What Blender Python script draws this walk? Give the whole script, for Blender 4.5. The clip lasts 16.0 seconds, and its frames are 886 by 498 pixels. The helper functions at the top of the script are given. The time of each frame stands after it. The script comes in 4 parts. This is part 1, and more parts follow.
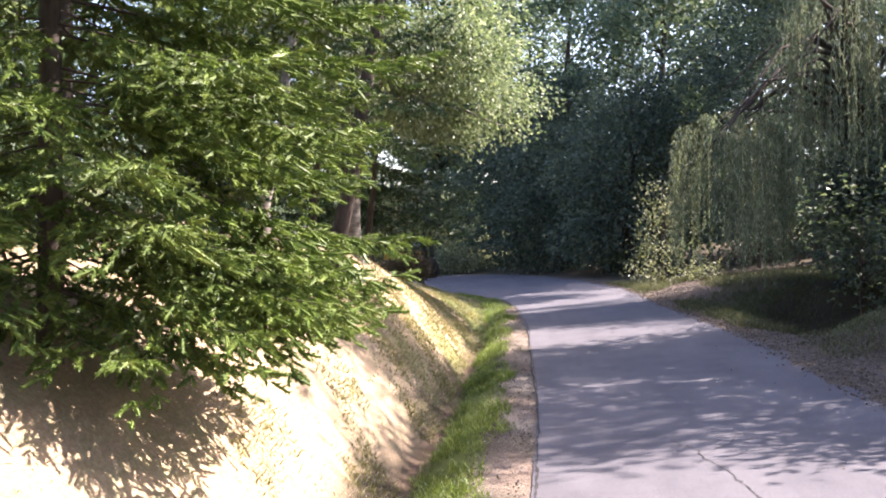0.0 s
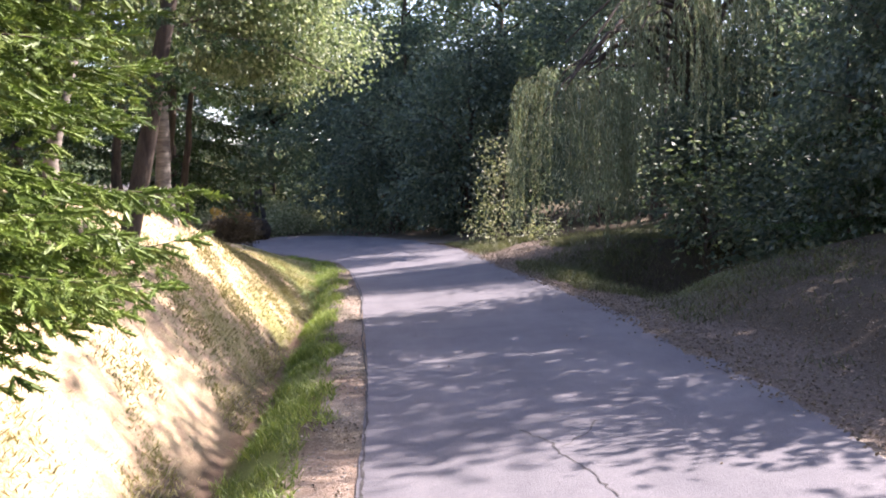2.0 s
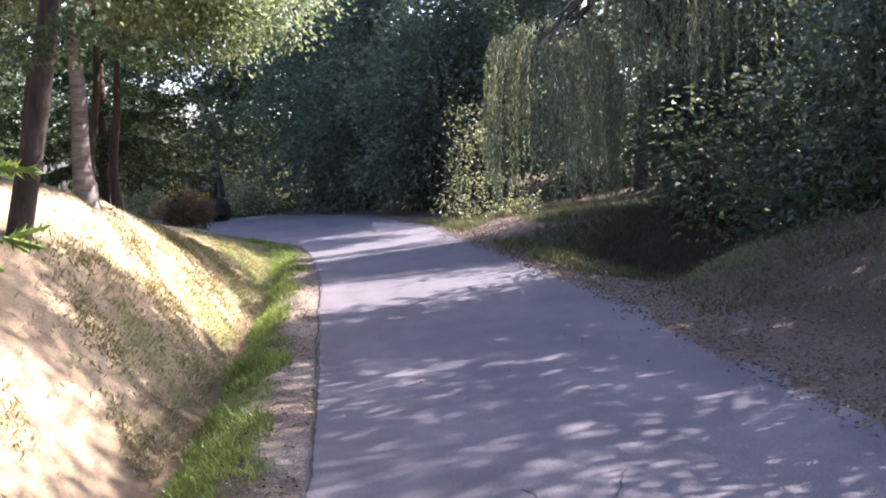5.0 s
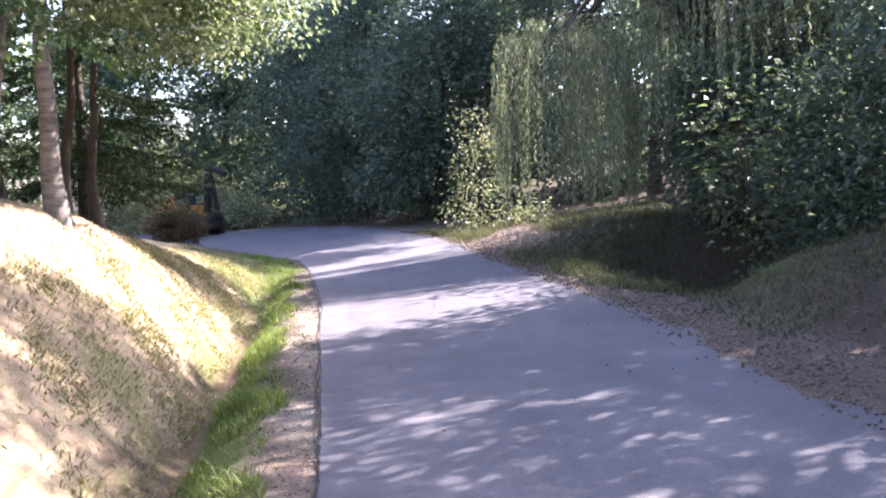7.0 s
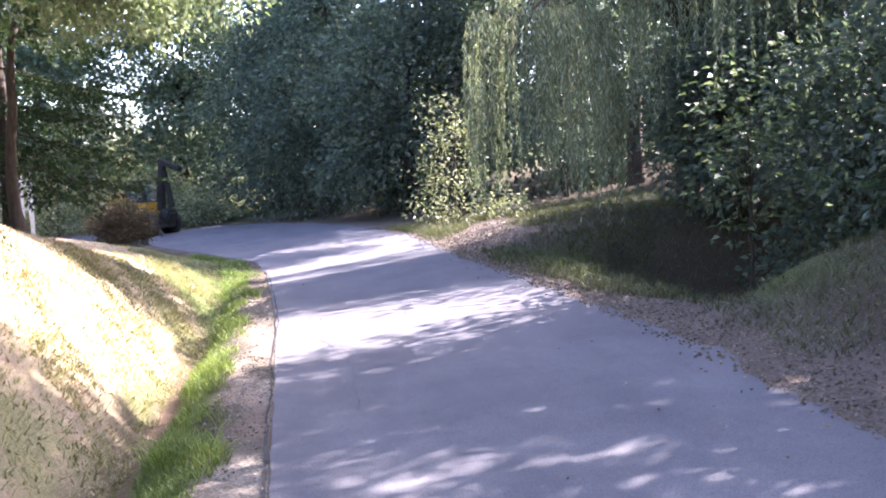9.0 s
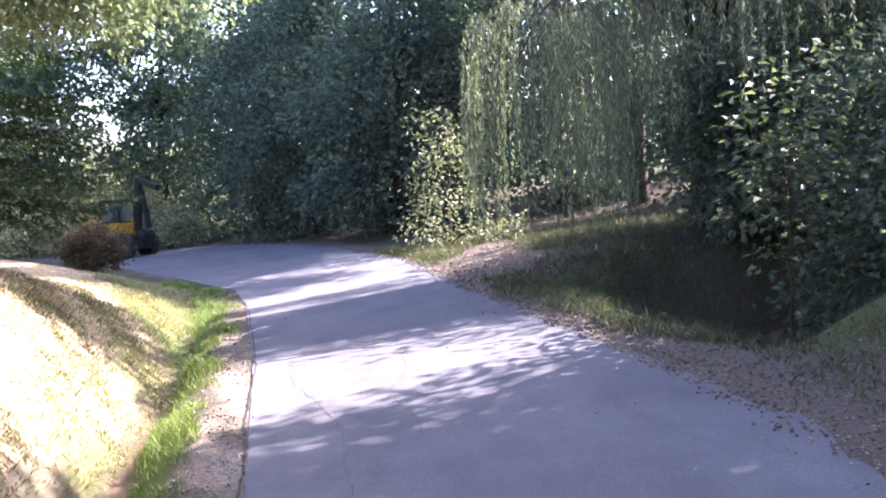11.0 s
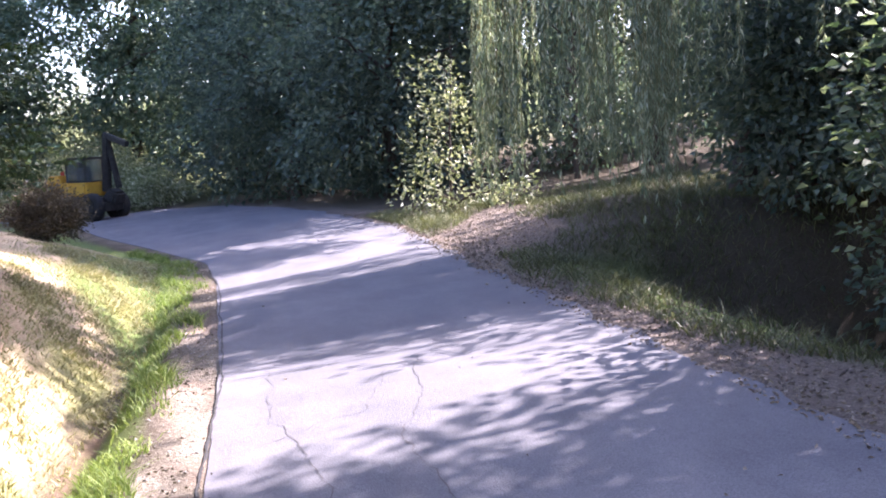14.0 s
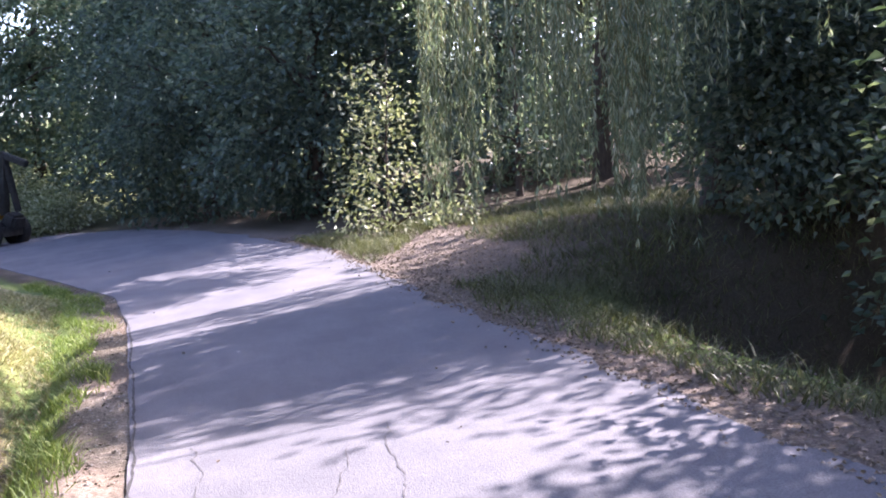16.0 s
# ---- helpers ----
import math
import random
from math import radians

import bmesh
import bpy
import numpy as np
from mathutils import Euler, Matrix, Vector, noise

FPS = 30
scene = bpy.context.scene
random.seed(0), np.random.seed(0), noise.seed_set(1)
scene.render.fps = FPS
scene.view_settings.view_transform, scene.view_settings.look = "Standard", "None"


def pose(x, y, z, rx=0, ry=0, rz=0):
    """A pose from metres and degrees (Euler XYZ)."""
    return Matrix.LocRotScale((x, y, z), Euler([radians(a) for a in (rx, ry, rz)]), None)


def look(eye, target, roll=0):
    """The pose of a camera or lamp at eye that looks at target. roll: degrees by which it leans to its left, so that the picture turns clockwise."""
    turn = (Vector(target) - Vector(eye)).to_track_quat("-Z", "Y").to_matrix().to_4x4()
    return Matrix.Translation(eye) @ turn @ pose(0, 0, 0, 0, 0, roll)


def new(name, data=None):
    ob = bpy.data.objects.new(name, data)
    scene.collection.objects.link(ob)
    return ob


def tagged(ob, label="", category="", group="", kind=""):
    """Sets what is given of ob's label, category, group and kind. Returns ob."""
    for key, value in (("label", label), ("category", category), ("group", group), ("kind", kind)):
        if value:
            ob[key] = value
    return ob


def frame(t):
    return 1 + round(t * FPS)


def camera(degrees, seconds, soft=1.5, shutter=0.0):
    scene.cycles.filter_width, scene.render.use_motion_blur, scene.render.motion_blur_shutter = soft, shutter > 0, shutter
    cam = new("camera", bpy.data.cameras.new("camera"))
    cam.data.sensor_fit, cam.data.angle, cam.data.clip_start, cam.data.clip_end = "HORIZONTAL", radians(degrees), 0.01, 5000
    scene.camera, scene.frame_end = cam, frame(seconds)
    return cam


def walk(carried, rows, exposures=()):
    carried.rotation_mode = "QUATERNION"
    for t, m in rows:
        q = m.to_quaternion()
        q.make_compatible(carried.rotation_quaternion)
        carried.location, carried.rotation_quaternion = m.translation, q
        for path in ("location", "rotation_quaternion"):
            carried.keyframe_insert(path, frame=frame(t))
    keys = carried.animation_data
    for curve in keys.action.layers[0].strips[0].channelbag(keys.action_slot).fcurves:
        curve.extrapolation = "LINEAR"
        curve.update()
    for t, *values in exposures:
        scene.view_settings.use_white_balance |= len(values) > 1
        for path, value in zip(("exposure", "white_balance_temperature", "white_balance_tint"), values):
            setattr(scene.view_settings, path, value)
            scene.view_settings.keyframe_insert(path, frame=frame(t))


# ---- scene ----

# ---- camera ----
cam = camera(46.0, 16.0, soft=1.9)
PATH = [
    (0, (-0.978, 0.563, 1.745), (-1.200, 10.559, 1.594), 0.12),
    (0.5, (-0.883, 0.834, 1.693), (-1.487, 10.811, 1.369), -0.14),
    (1, (-0.737, 1.162, 1.711), (-1.235, 11.134, 1.145), -0.05),
    (1.5, (-0.751, 1.744, 1.715), (0.440, 11.660, 1.213), 0.07),
    (2, (-0.782, 2.040, 1.699), (0.529, 11.939, 1.174), 0.06),
    (2.5, (-0.728, 2.341, 1.729), (0.410, 12.269, 1.361), -0.12),
    (3, (-0.684, 2.691, 1.698), (0.647, 12.590, 1.208), 0.26),
    (3.5, (-0.716, 3.103, 1.714), (1.265, 12.874, 0.946), 0.18),
    (4, (-0.542, 3.458, 1.668), (1.146, 13.280, 0.850), -0.48),
    (6.5, (-0.434, 5.182, 1.657), (1.146, 15.033, 0.981), -1.97),
    (7, (-0.405, 5.513, 1.639), (1.174, 15.363, 0.949), -2.27),
    (7.5, (-0.318, 5.879, 1.684), (1.203, 15.735, 0.947), -2.26),
    (8, (-0.293, 6.340, 1.661), (1.612, 16.128, 0.901), -2.31),
    (8.5, (-0.263, 6.745, 1.651), (1.634, 16.531, 0.856), -3.11),
    (11, (-0.087, 8.629, 1.705), (1.961, 18.397, 1.068), -3.13),
    (11.5, (-0.063, 9.030, 1.743), (2.134, 18.772, 1.213), -3.55),
    (12, (0.039, 9.418, 1.775), (2.088, 19.200, 1.413), -3.63),
    (12.5, (0.055, 9.689, 1.728), (2.110, 19.450, 1.021), -2.73),
    (13, (0.038, 10.174, 1.750), (2.203, 19.891, 0.805), -2.94),
    (13.5, (0.105, 10.576, 1.729), (2.242, 20.291, 0.708), -3.24),
    (14, (0.130, 10.984, 1.733), (2.293, 20.689, 0.673), -3.04),
    (14.5, (0.130, 11.450, 1.745), (2.672, 21.071, 0.760), -3.09),
    (15, (0.207, 11.869, 1.705), (2.757, 21.495, 0.785), -2.99),
    (15.5, (0.169, 12.257, 1.679), (2.763, 21.874, 0.801), -2.80),
    (16, (0.164, 12.662, 1.694), (3.110, 22.174, 0.766), -3.44),
]
walk(cam, [(t, look(eye, target, roll)) for t, eye, target, roll in PATH], [(0.0, 2.25, 6350, 27), (4.0, 2.28, 6200, 30), (7.0, 2.78, 6000, 30), (8.5, 3.05, 5950, 30), (11.0, 2.95, 5850, 31), (12.5, 2.72, 5850, 31), (14.0, 2.78, 5850, 31), (15.5, 2.8, 5900, 31), (16.0, 2.62, 5850, 31)])

# ---- light ----
SUN_TO = Vector((0.96 * math.cos(radians(42)), 0.28 * math.cos(radians(42)), math.sin(radians(42)))).normalized()
world = bpy.data.worlds.new("sky")
scene.world = world
world.use_nodes = True
wt = world.node_tree
sky = wt.nodes.new("ShaderNodeTexSky")
sky.sky_type, sky.sun_disc = "NISHITA", False
sky.sun_elevation, sky.sun_rotation = radians(42), math.atan2(0.96, 0.28)
sky.dust_density, sky.air_density = 2.0, 1.0
wt.links.new(sky.outputs[0], wt.nodes["Background"].inputs[0])
wt.nodes["Background"].inputs[1].default_value = 0.118
sun = new("sun", bpy.data.lights.new("sun", "SUN"))
sun.data.energy, sun.data.angle, sun.data.color = 5.0, radians(0.5), (1.0, 0.93, 0.82)
sun.matrix_world = look((0, 0, 30), Vector((0, 0, 30)) - SUN_TO)


# ---- materials ----
def mat(name, rough=0.8, metal=0.0, spec=0.3):
    m = bpy.data.materials.new(name)
    m.use_nodes = True
    b = m.node_tree.nodes["Principled BSDF"]
    b.inputs["Roughness"].default_value = rough
    b.inputs["Metallic"].default_value = metal
    b.inputs["Specular IOR Level"].default_value = spec
    return m, m.node_tree, b


def rgba(c):
    return (c[0], c[1], c[2], 1.0)


def ramp(nt, value, *stops):
    r = nt.nodes.new("ShaderNodeValToRGB")
    while len(r.color_ramp.elements) < len(stops):
        r.color_ramp.elements.new(0.5)
    for e, (p, c) in zip(r.color_ramp.elements, stops):
        e.position, e.color = p, rgba(c)
    nt.links.new(value, r.inputs[0])
    return r.outputs[0]


def noise_of(nt, scale, detail=6.0, rough=0.6, stretch=(1, 1, 1)):
    tc = nt.nodes.new("ShaderNodeNewGeometry")
    mp = nt.nodes.new("ShaderNodeMapping")
    mp.inputs["Scale"].default_value = stretch
    nz = nt.nodes.new("ShaderNodeTexNoise")
    nz.inputs["Scale"].default_value, nz.inputs["Detail"].default_value, nz.inputs["Roughness"].default_value = scale, detail, rough
    nt.links.new(tc.outputs["Position"], mp.inputs[0])
    nt.links.new(mp.outputs[0], nz.inputs[0])
    return nz.outputs[0]


def mixc(nt, fac, a, b, mode="MIX"):
    n = nt.nodes.new("ShaderNodeMix")
    n.data_type, n.blend_type = "RGBA", mode
    for sock, v in ((n.inputs[0], fac), (n.inputs[6], a), (n.inputs[7], b)):
        if isinstance(v, (int, float)):
            sock.default_value = v
        elif isinstance(v, tuple):
            sock.default_value = rgba(v)
        else:
            nt.links.new(v, sock)
    return n.outputs[2]


def bump(nt, b, height, strength=0.5, dist=0.02):
    n = nt.nodes.new("ShaderNodeBump")
    n.inputs["Strength"].default_value, n.inputs["Distance"].default_value = strength, dist
    nt.links.new(height, n.inputs["Height"])
    nt.links.new(n.outputs[0], b.inputs["Normal"])


def leaf_mat(name, dark, mid, light, trans=0.35, rough=0.45, spec=0.35, patch=0.0):
    m, nt, b = mat(name, rough, 0.0, spec)
    g = nt.nodes.new("ShaderNodeNewGeometry")
    pick = noise_of(nt, patch, 3.0, 0.7) if patch else g.outputs["Random Per Island"]
    col = ramp(nt, pick, (0.3, dark), (0.52, mid), (0.72, light)) if patch else ramp(nt, pick, (0.0, dark), (0.6, mid), (1.0, light))
    big = noise_of(nt, 0.9, 2.0)
    col = mixc(nt, 0.5, col, ramp(nt, big, (0.32, (0.4, 0.42, 0.45)), (0.68, (1.25, 1.22, 1.15))), "MULTIPLY")
    nt.links.new(col, b.inputs["Base Color"])
    tr = nt.nodes.new("ShaderNodeBsdfTranslucent")
    nt.links.new(mixc(nt, 0.5, col, (0.9, 1.0, 0.3), "MULTIPLY"), tr.inputs[0])
    mx = nt.nodes.new("ShaderNodeMixShader")
    mx.inputs[0].default_value = trans
    nt.links.new(b.outputs[0], mx.inputs[1])
    nt.links.new(tr.outputs[0], mx.inputs[2])
    nt.links.new(mx.outputs[0], nt.nodes["Material Output"].inputs[0])
    return m


def plain(name, c1, c2, scale=8.0, rough=0.7, metal=0.0, bumpy=0.3, stretch=(1, 1, 1), spec=0.3):
    m, nt, b = mat(name, rough, metal, spec)
    nz = noise_of(nt, scale, 8.0, 0.65, stretch)
    big = noise_of(nt, scale * 0.13, 3.0)
    col = ramp(nt, nz, (0.3, c1), (0.7, c2))
    col = mixc(nt, 0.4, col, ramp(nt, big, (0.35, (0.6, 0.6, 0.6)), (0.65, (1, 1, 1))), "MULTIPLY")
    nt.links.new(col, b.inputs["Base Color"])
    if bumpy:
        bump(nt, b, nz, bumpy)
    return m


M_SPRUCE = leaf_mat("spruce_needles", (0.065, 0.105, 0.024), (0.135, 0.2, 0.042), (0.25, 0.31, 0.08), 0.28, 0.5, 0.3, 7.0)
M_SPRUCE_DARK = leaf_mat("darker_spruce_needles", (0.025, 0.05, 0.022), (0.045, 0.08, 0.03), (0.08, 0.12, 0.045), 0.2, 0.55, 0.25, 5.0)
M_BIRCH = leaf_mat("birch_leaves", (0.14, 0.195, 0.10), (0.26, 0.325, 0.19), (0.5, 0.545, 0.38), 0.42, 0.5, 0.3)
M_WILLOW = leaf_mat("willow_leaves", (0.105, 0.14, 0.09), (0.22, 0.27, 0.18), (0.48, 0.51, 0.4), 0.44, 0.5, 0.3)
# Bluish leaves, with a paler copy for the back trees: haze put into the colour.
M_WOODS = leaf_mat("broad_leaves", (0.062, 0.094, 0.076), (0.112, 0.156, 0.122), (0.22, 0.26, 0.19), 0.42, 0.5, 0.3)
M_HAZY_WOODS = leaf_mat("haze_paled_broad_leaves", (0.095, 0.145, 0.105), (0.165, 0.225, 0.16), (0.3, 0.34, 0.235), 0.4, 0.55, 0.25)
M_HAZEL = leaf_mat("hazel_leaves", (0.06, 0.095, 0.05), (0.12, 0.165, 0.09), (0.3, 0.34, 0.21), 0.4, 0.5, 0.3)
# Shrub leaves whitened towards their sunlit look; sunlight is put into the colour.
M_SUN_PALED = leaf_mat("sun_paled_shrub_leaves", (0.14, 0.165, 0.08), (0.28, 0.3, 0.17), (0.54, 0.53, 0.38), 0.42, 0.45)
M_GRASS = leaf_mat("grass_blades", (0.11, 0.165, 0.03), (0.185, 0.255, 0.055), (0.32, 0.37, 0.12), 0.4, 0.5)
M_WEED = leaf_mat("weed_blades", (0.19, 0.18, 0.075), (0.31, 0.285, 0.13), (0.46, 0.41, 0.23), 0.35, 0.55)
M_ROUGH = leaf_mat("rough_grass_blades", (0.058, 0.072, 0.028), (0.11, 0.12, 0.05), (0.2, 0.195, 0.1), 0.35, 0.55)
M_STRAW = leaf_mat("dry_grass_blades", (0.34, 0.25, 0.15), (0.46, 0.37, 0.24), (0.58, 0.5, 0.35), 0.3, 0.6)
M_LITTER = leaf_mat("fallen_leaves", (0.11, 0.085, 0.065), (0.19, 0.148, 0.112), (0.31, 0.255, 0.205), 0.15, 0.6)
M_BROWN = leaf_mat("withered_leaves", (0.05, 0.037, 0.022), (0.085, 0.066, 0.038), (0.135, 0.108, 0.065), 0.2, 0.6)
M_BARK = plain("bark", (0.035, 0.026, 0.02), (0.11, 0.085, 0.065), 14.0, 0.9, 0, 0.8, (1, 1, 0.25))
M_BIRCHBARK = plain("pale_bark", (0.06, 0.05, 0.04), (0.28, 0.25, 0.21), 7.0, 0.8, 0, 0.5, (0.6, 0.6, 2.2))


def ground_mat():
    m, nt, b = mat("ground", 0.95, 0, 0.15)
    fine = noise_of(nt, 38.0, 8.0, 0.75)
    mid = noise_of(nt, 5.0, 6.0, 0.65)

    def zone(name):
        a = nt.nodes.new("ShaderNodeAttribute")
        a.attribute_name = name
        return a.outputs["Fac"]
    col = ramp(nt, fine, (0.3, (0.035, 0.028, 0.019)), (0.7, (0.10, 0.08, 0.053)))
    straw = mixc(nt, ramp(nt, mid, (0.42, (0, 0, 0)), (0.62, (1, 1, 1))), ramp(nt, fine, (0.3, (0.30, 0.19, 0.11)), (0.7, (0.58, 0.45, 0.30))),
                 ramp(nt, fine, (0.3, (0.24, 0.19, 0.10)), (0.7, (0.47, 0.40, 0.24))))
    col = mixc(nt, zone("straw"), col, straw)
    soil = ramp(nt, fine, (0.3, (0.12, 0.07, 0.045)), (0.7, (0.26, 0.17, 0.11)))
    col = mixc(nt, zone("soil"), col, soil)
    grass = ramp(nt, fine, (0.3, (0.06, 0.09, 0.02)), (0.7, (0.14, 0.17, 0.05)))
    col = mixc(nt, zone("grass"), col, grass)
    weeds = ramp(nt, fine, (0.3, (0.12, 0.13, 0.04)), (0.7, (0.3, 0.3, 0.11)))
    col = mixc(nt, zone("weeds"), col, weeds)
    gravel = ramp(nt, fine, (0.32, (0.09, 0.068, 0.048)), (0.5, (0.235, 0.195, 0.145)), (0.68, (0.46, 0.41, 0.345)))
    col = mixc(nt, zone("gravel"), col, gravel)
    col = mixc(nt, zone("soil_dust"), col, ramp(nt, fine, (0.3, (0.13, 0.085, 0.06)), (0.7, (0.32, 0.24, 0.18))))
    litter = ramp(nt, fine, (0.3, (0.07, 0.052, 0.04)), (0.5, (0.135, 0.105, 0.082)), (0.7, (0.25, 0.205, 0.17)))
    col = mixc(nt, zone("litter"), col, litter)
    nt.links.new(col, b.inputs["Base Color"])
    bump(nt, b, fine, 0.8, 0.03)
    return m


def asphalt_mat():
    m, nt, b = mat("asphalt", 0.85, 0, 0.3)
    grit = noise_of(nt, 90.0, 4.0, 0.8)
    mid = noise_of(nt, 1.3, 5.0, 0.6)
    vor = nt.nodes.new("ShaderNodeTexVoronoi")
    vor.inputs["Scale"].default_value = 110.0
    g = nt.nodes.new("ShaderNodeNewGeometry")
    nt.links.new(g.outputs["Position"], vor.inputs["Vector"])
    col = ramp(nt, grit, (0.3, (0.08, 0.076, 0.082)), (0.7, (0.2, 0.191, 0.198)))
    col = mixc(nt, 0.55, col, ramp(nt, mid, (0.35, (0.6, 0.6, 0.63)), (0.65, (1.0, 0.99, 0.97))), "MULTIPLY")
    stain = noise_of(nt, 0.7, 6.0, 0.75, (2.2, 0.6, 1))
    col = mixc(nt, 0.3, col, ramp(nt, stain, (0.4, (0.5, 0.5, 0.54)), (0.6, (1, 1, 1))), "MULTIPLY")
    nt.links.new(col, b.inputs["Base Color"])
    bump(nt, b, vor.outputs["Distance"], 0.35, 0.008)
    return m


M_GROUND, M_ASPHALT = ground_mat(), asphalt_mat()
M_TAR = plain("crack_tar", (0.03, 0.028, 0.027), (0.07, 0.065, 0.06), 40.0, 0.95, 0, 0.4)
M_CRACK = plain("worn_crack", (0.06, 0.055, 0.052), (0.12, 0.11, 0.105), 40.0, 0.95, 0, 0.3)
M_STONE = plain("gravel_stone", (0.15, 0.13, 0.105), (0.34, 0.31, 0.27), 30.0, 0.9, 0, 0.3)
M_YELLOW = plain("yellow_paint", (0.5, 0.27, 0.03), (0.62, 0.36, 0.05), 5.0, 0.5, 0, 0.1)
M_BLACK = plain("black_steel", (0.015, 0.015, 0.016), (0.05, 0.048, 0.046), 9.0, 0.6, 0.2, 0.2)
M_RUBBER = plain("tyre_rubber", (0.012, 0.012, 0.012), (0.04, 0.038, 0.036), 20.0, 0.9, 0, 0.3)
M_RED = plain("red_lens", (0.4, 0.03, 0.02), (0.5, 0.06, 0.03), 5.0, 0.3, 0, 0)
M_WHITE = plain("white_paint", (0.6, 0.6, 0.57), (0.82, 0.82, 0.8), 9.0, 0.6, 0, 0.2)
m, nt, b = mat("cab_glass", 0.05, 0, 0.5)
b.inputs["Base Color"].default_value = (0.6, 0.68, 0.68, 1)
b.inputs["Transmission Weight"].default_value = 0.9
M_GLASS = m


# ---- mesh helpers ----
def mesh_np(name, verts, faces, material, smooth=False):
    me = bpy.data.meshes.new(name)
    verts, faces = np.asarray(verts, np.float32), np.asarray(faces, np.int32)
    k = faces.shape[1]
    me.vertices.add(len(verts))
    me.vertices.foreach_set("co", verts.ravel())
    me.loops.add(faces.size)
    me.loops.foreach_set("vertex_index", faces.ravel())
    me.polygons.add(len(faces))
    me.polygons.foreach_set("loop_start", np.arange(0, faces.size, k, dtype=np.int32))
    me.polygons.foreach_set("use_smooth", np.full(len(faces), smooth))
    me.update(calc_edges=True)
    me.materials.append(material)
    return me


def part(name, data, parent, label=""):
    """A mesh, or a bmesh with its material, as one part under a thing."""
    if isinstance(data, tuple):
        bm, material = data
        me = bpy.data.meshes.new(name)
        bm.to_mesh(me)
        bm.free()
        me.materials.append(material)
        data = me
    ob = new(name, data)
    ob.parent = parent
    if label:
        tagged(ob, label)
    return ob


def thing(name, place, label, category, group="", kind="", turn=0.0):
    ob = new(name)
    ob.matrix_basis = pose(*place, 0, 0, turn)
    return tagged(ob, label, category, group, kind)


def unit(v):
    return v / np.maximum(np.linalg.norm(v, axis=-1, keepdims=True), 1e-9)


def tube(points, radii, sides=8):
    """Verts and quads of a round tube through points."""
    pts, radii = np.asarray(points, float), np.asarray(radii, float)
    t = unit(np.gradient(pts, axis=0))
    side = unit(np.cross(t, np.array([0.31, 0.93, 0.2])))
    up = np.cross(side, t)
    a = np.linspace(0, 2 * np.pi, sides, endpoint=False)
    ring = side[:, None] * np.cos(a)[None, :, None] + up[:, None] * np.sin(a)[None, :, None]
    v = (pts[:, None] + ring * radii[:, None, None]).reshape(-1, 3)
    n = len(pts)
    i, j = np.meshgrid(np.arange(n - 1), np.arange(sides), indexing="ij")
    q = np.stack([i * sides + j, i * sides + (j + 1) % sides, (i + 1) * sides + (j + 1) % sides, (i + 1) * sides + j], -1).reshape(-1, 4)
    return v, q


def joined(pieces):
    vs, fs, n = [], [], 0
    for v, f in pieces:
        vs.append(v)
        fs.append(np.asarray(f) + n)
        n += len(v)
    return np.concatenate(vs), np.concatenate(fs)


def leaves(rng, where, along, length, width, droop=0.0, fold=0.25, level=0.0):
    """Folded four-cornered leaves at the places given, each pointing along its direction; level: how far they lie flat."""
    n = len(where)
    d = unit(along * np.array([1, 1, 1 - 0.8 * min(level / 2, 1)]) + np.array([0, 0, -droop]))
    s = unit(np.cross(d, rng.normal(size=(n, 3)) + np.array([0, 0, level * 1.5])))
    up = np.cross(s, d)
    ln = (length * rng.uniform(0.65, 1.3, n))[:, None]
    wd = (width * rng.uniform(0.7, 1.25, n))[:, None]
    mid = where + d * ln * 0.45
    v = np.stack([where, mid + s * wd * 0.5 + up * wd * fold, where + d * ln - up * ln * 0.08, mid - s * wd * 0.5 + up * wd * fold], 1).reshape(-1, 3)
    k = np.arange(n)[:, None] * 4
    f = np.concatenate([k + np.array([0, 1, 2]), k + np.array([0, 2, 3])], 0)
    return v, f


def blades(rng, xy, z, height, width, lean=0.5):
    n = len(xy)
    a = rng.uniform(0, 2 * np.pi, n)
    h = height * rng.uniform(0.5, 1.3, n)
    base = np.c_[xy, z]
    s = np.c_[np.cos(a), np.sin(a), np.zeros(n)] * (width * rng.uniform(0.6, 1.3, n))[:, None]
    l = rng.normal(size=(n, 2)) * lean
    mid = base + np.c_[l * 0.35 * h[:, None], h * 0.6]
    tip = base + np.c_[l * h[:, None], h]
    v = np.stack([base - s, base + s, mid + s * 0.7, mid - s * 0.7, tip], 1).reshape(-1, 3)
    k = np.arange(n)[:, None] * 5
    f = np.concatenate([k + np.array([0, 1, 2]), k + np.array([0, 2, 3]), k + np.array([3, 2, 4])], 0)
    return v, f


# ---- the plan ----
SEAM = np.array([(-30, -9.5), (-10, -4.1), (0, -1.95), (4, -1.15), (7.75, -0.52), (11.7, -0.21), (15.6, -0.02), (19.3, 0.12), (24.3, 0.17), (26.9, 0.05), (29.2, -0.55), (35.6, -2.3), (40.0, -3.3), (46, -6.5), (60, -22)])
EDGE = np.array([(-30, -6.2), (-10, -1.0), (0, 1.15), (4, 2.0), (8, 2.7), (12, 2.88), (16, 3.1), (19, 3.1), (23, 3.1), (28, 3.2), (30.5, 3.0), (36, 2.2), (41, 0.6), (44, -1.6), (50, -6.5), (60, -16)])
DITCH = np.array([(-30, -11), (-10, -5.5), (0, -3.1), (4, -2.25), (8, -1.58), (12, -1.2), (15, -1.0), (18.7, -0.78), (22, -0.62), (27, -0.7), (30, -1.5), (36, -3.4), (46, -8), (60, -24)])
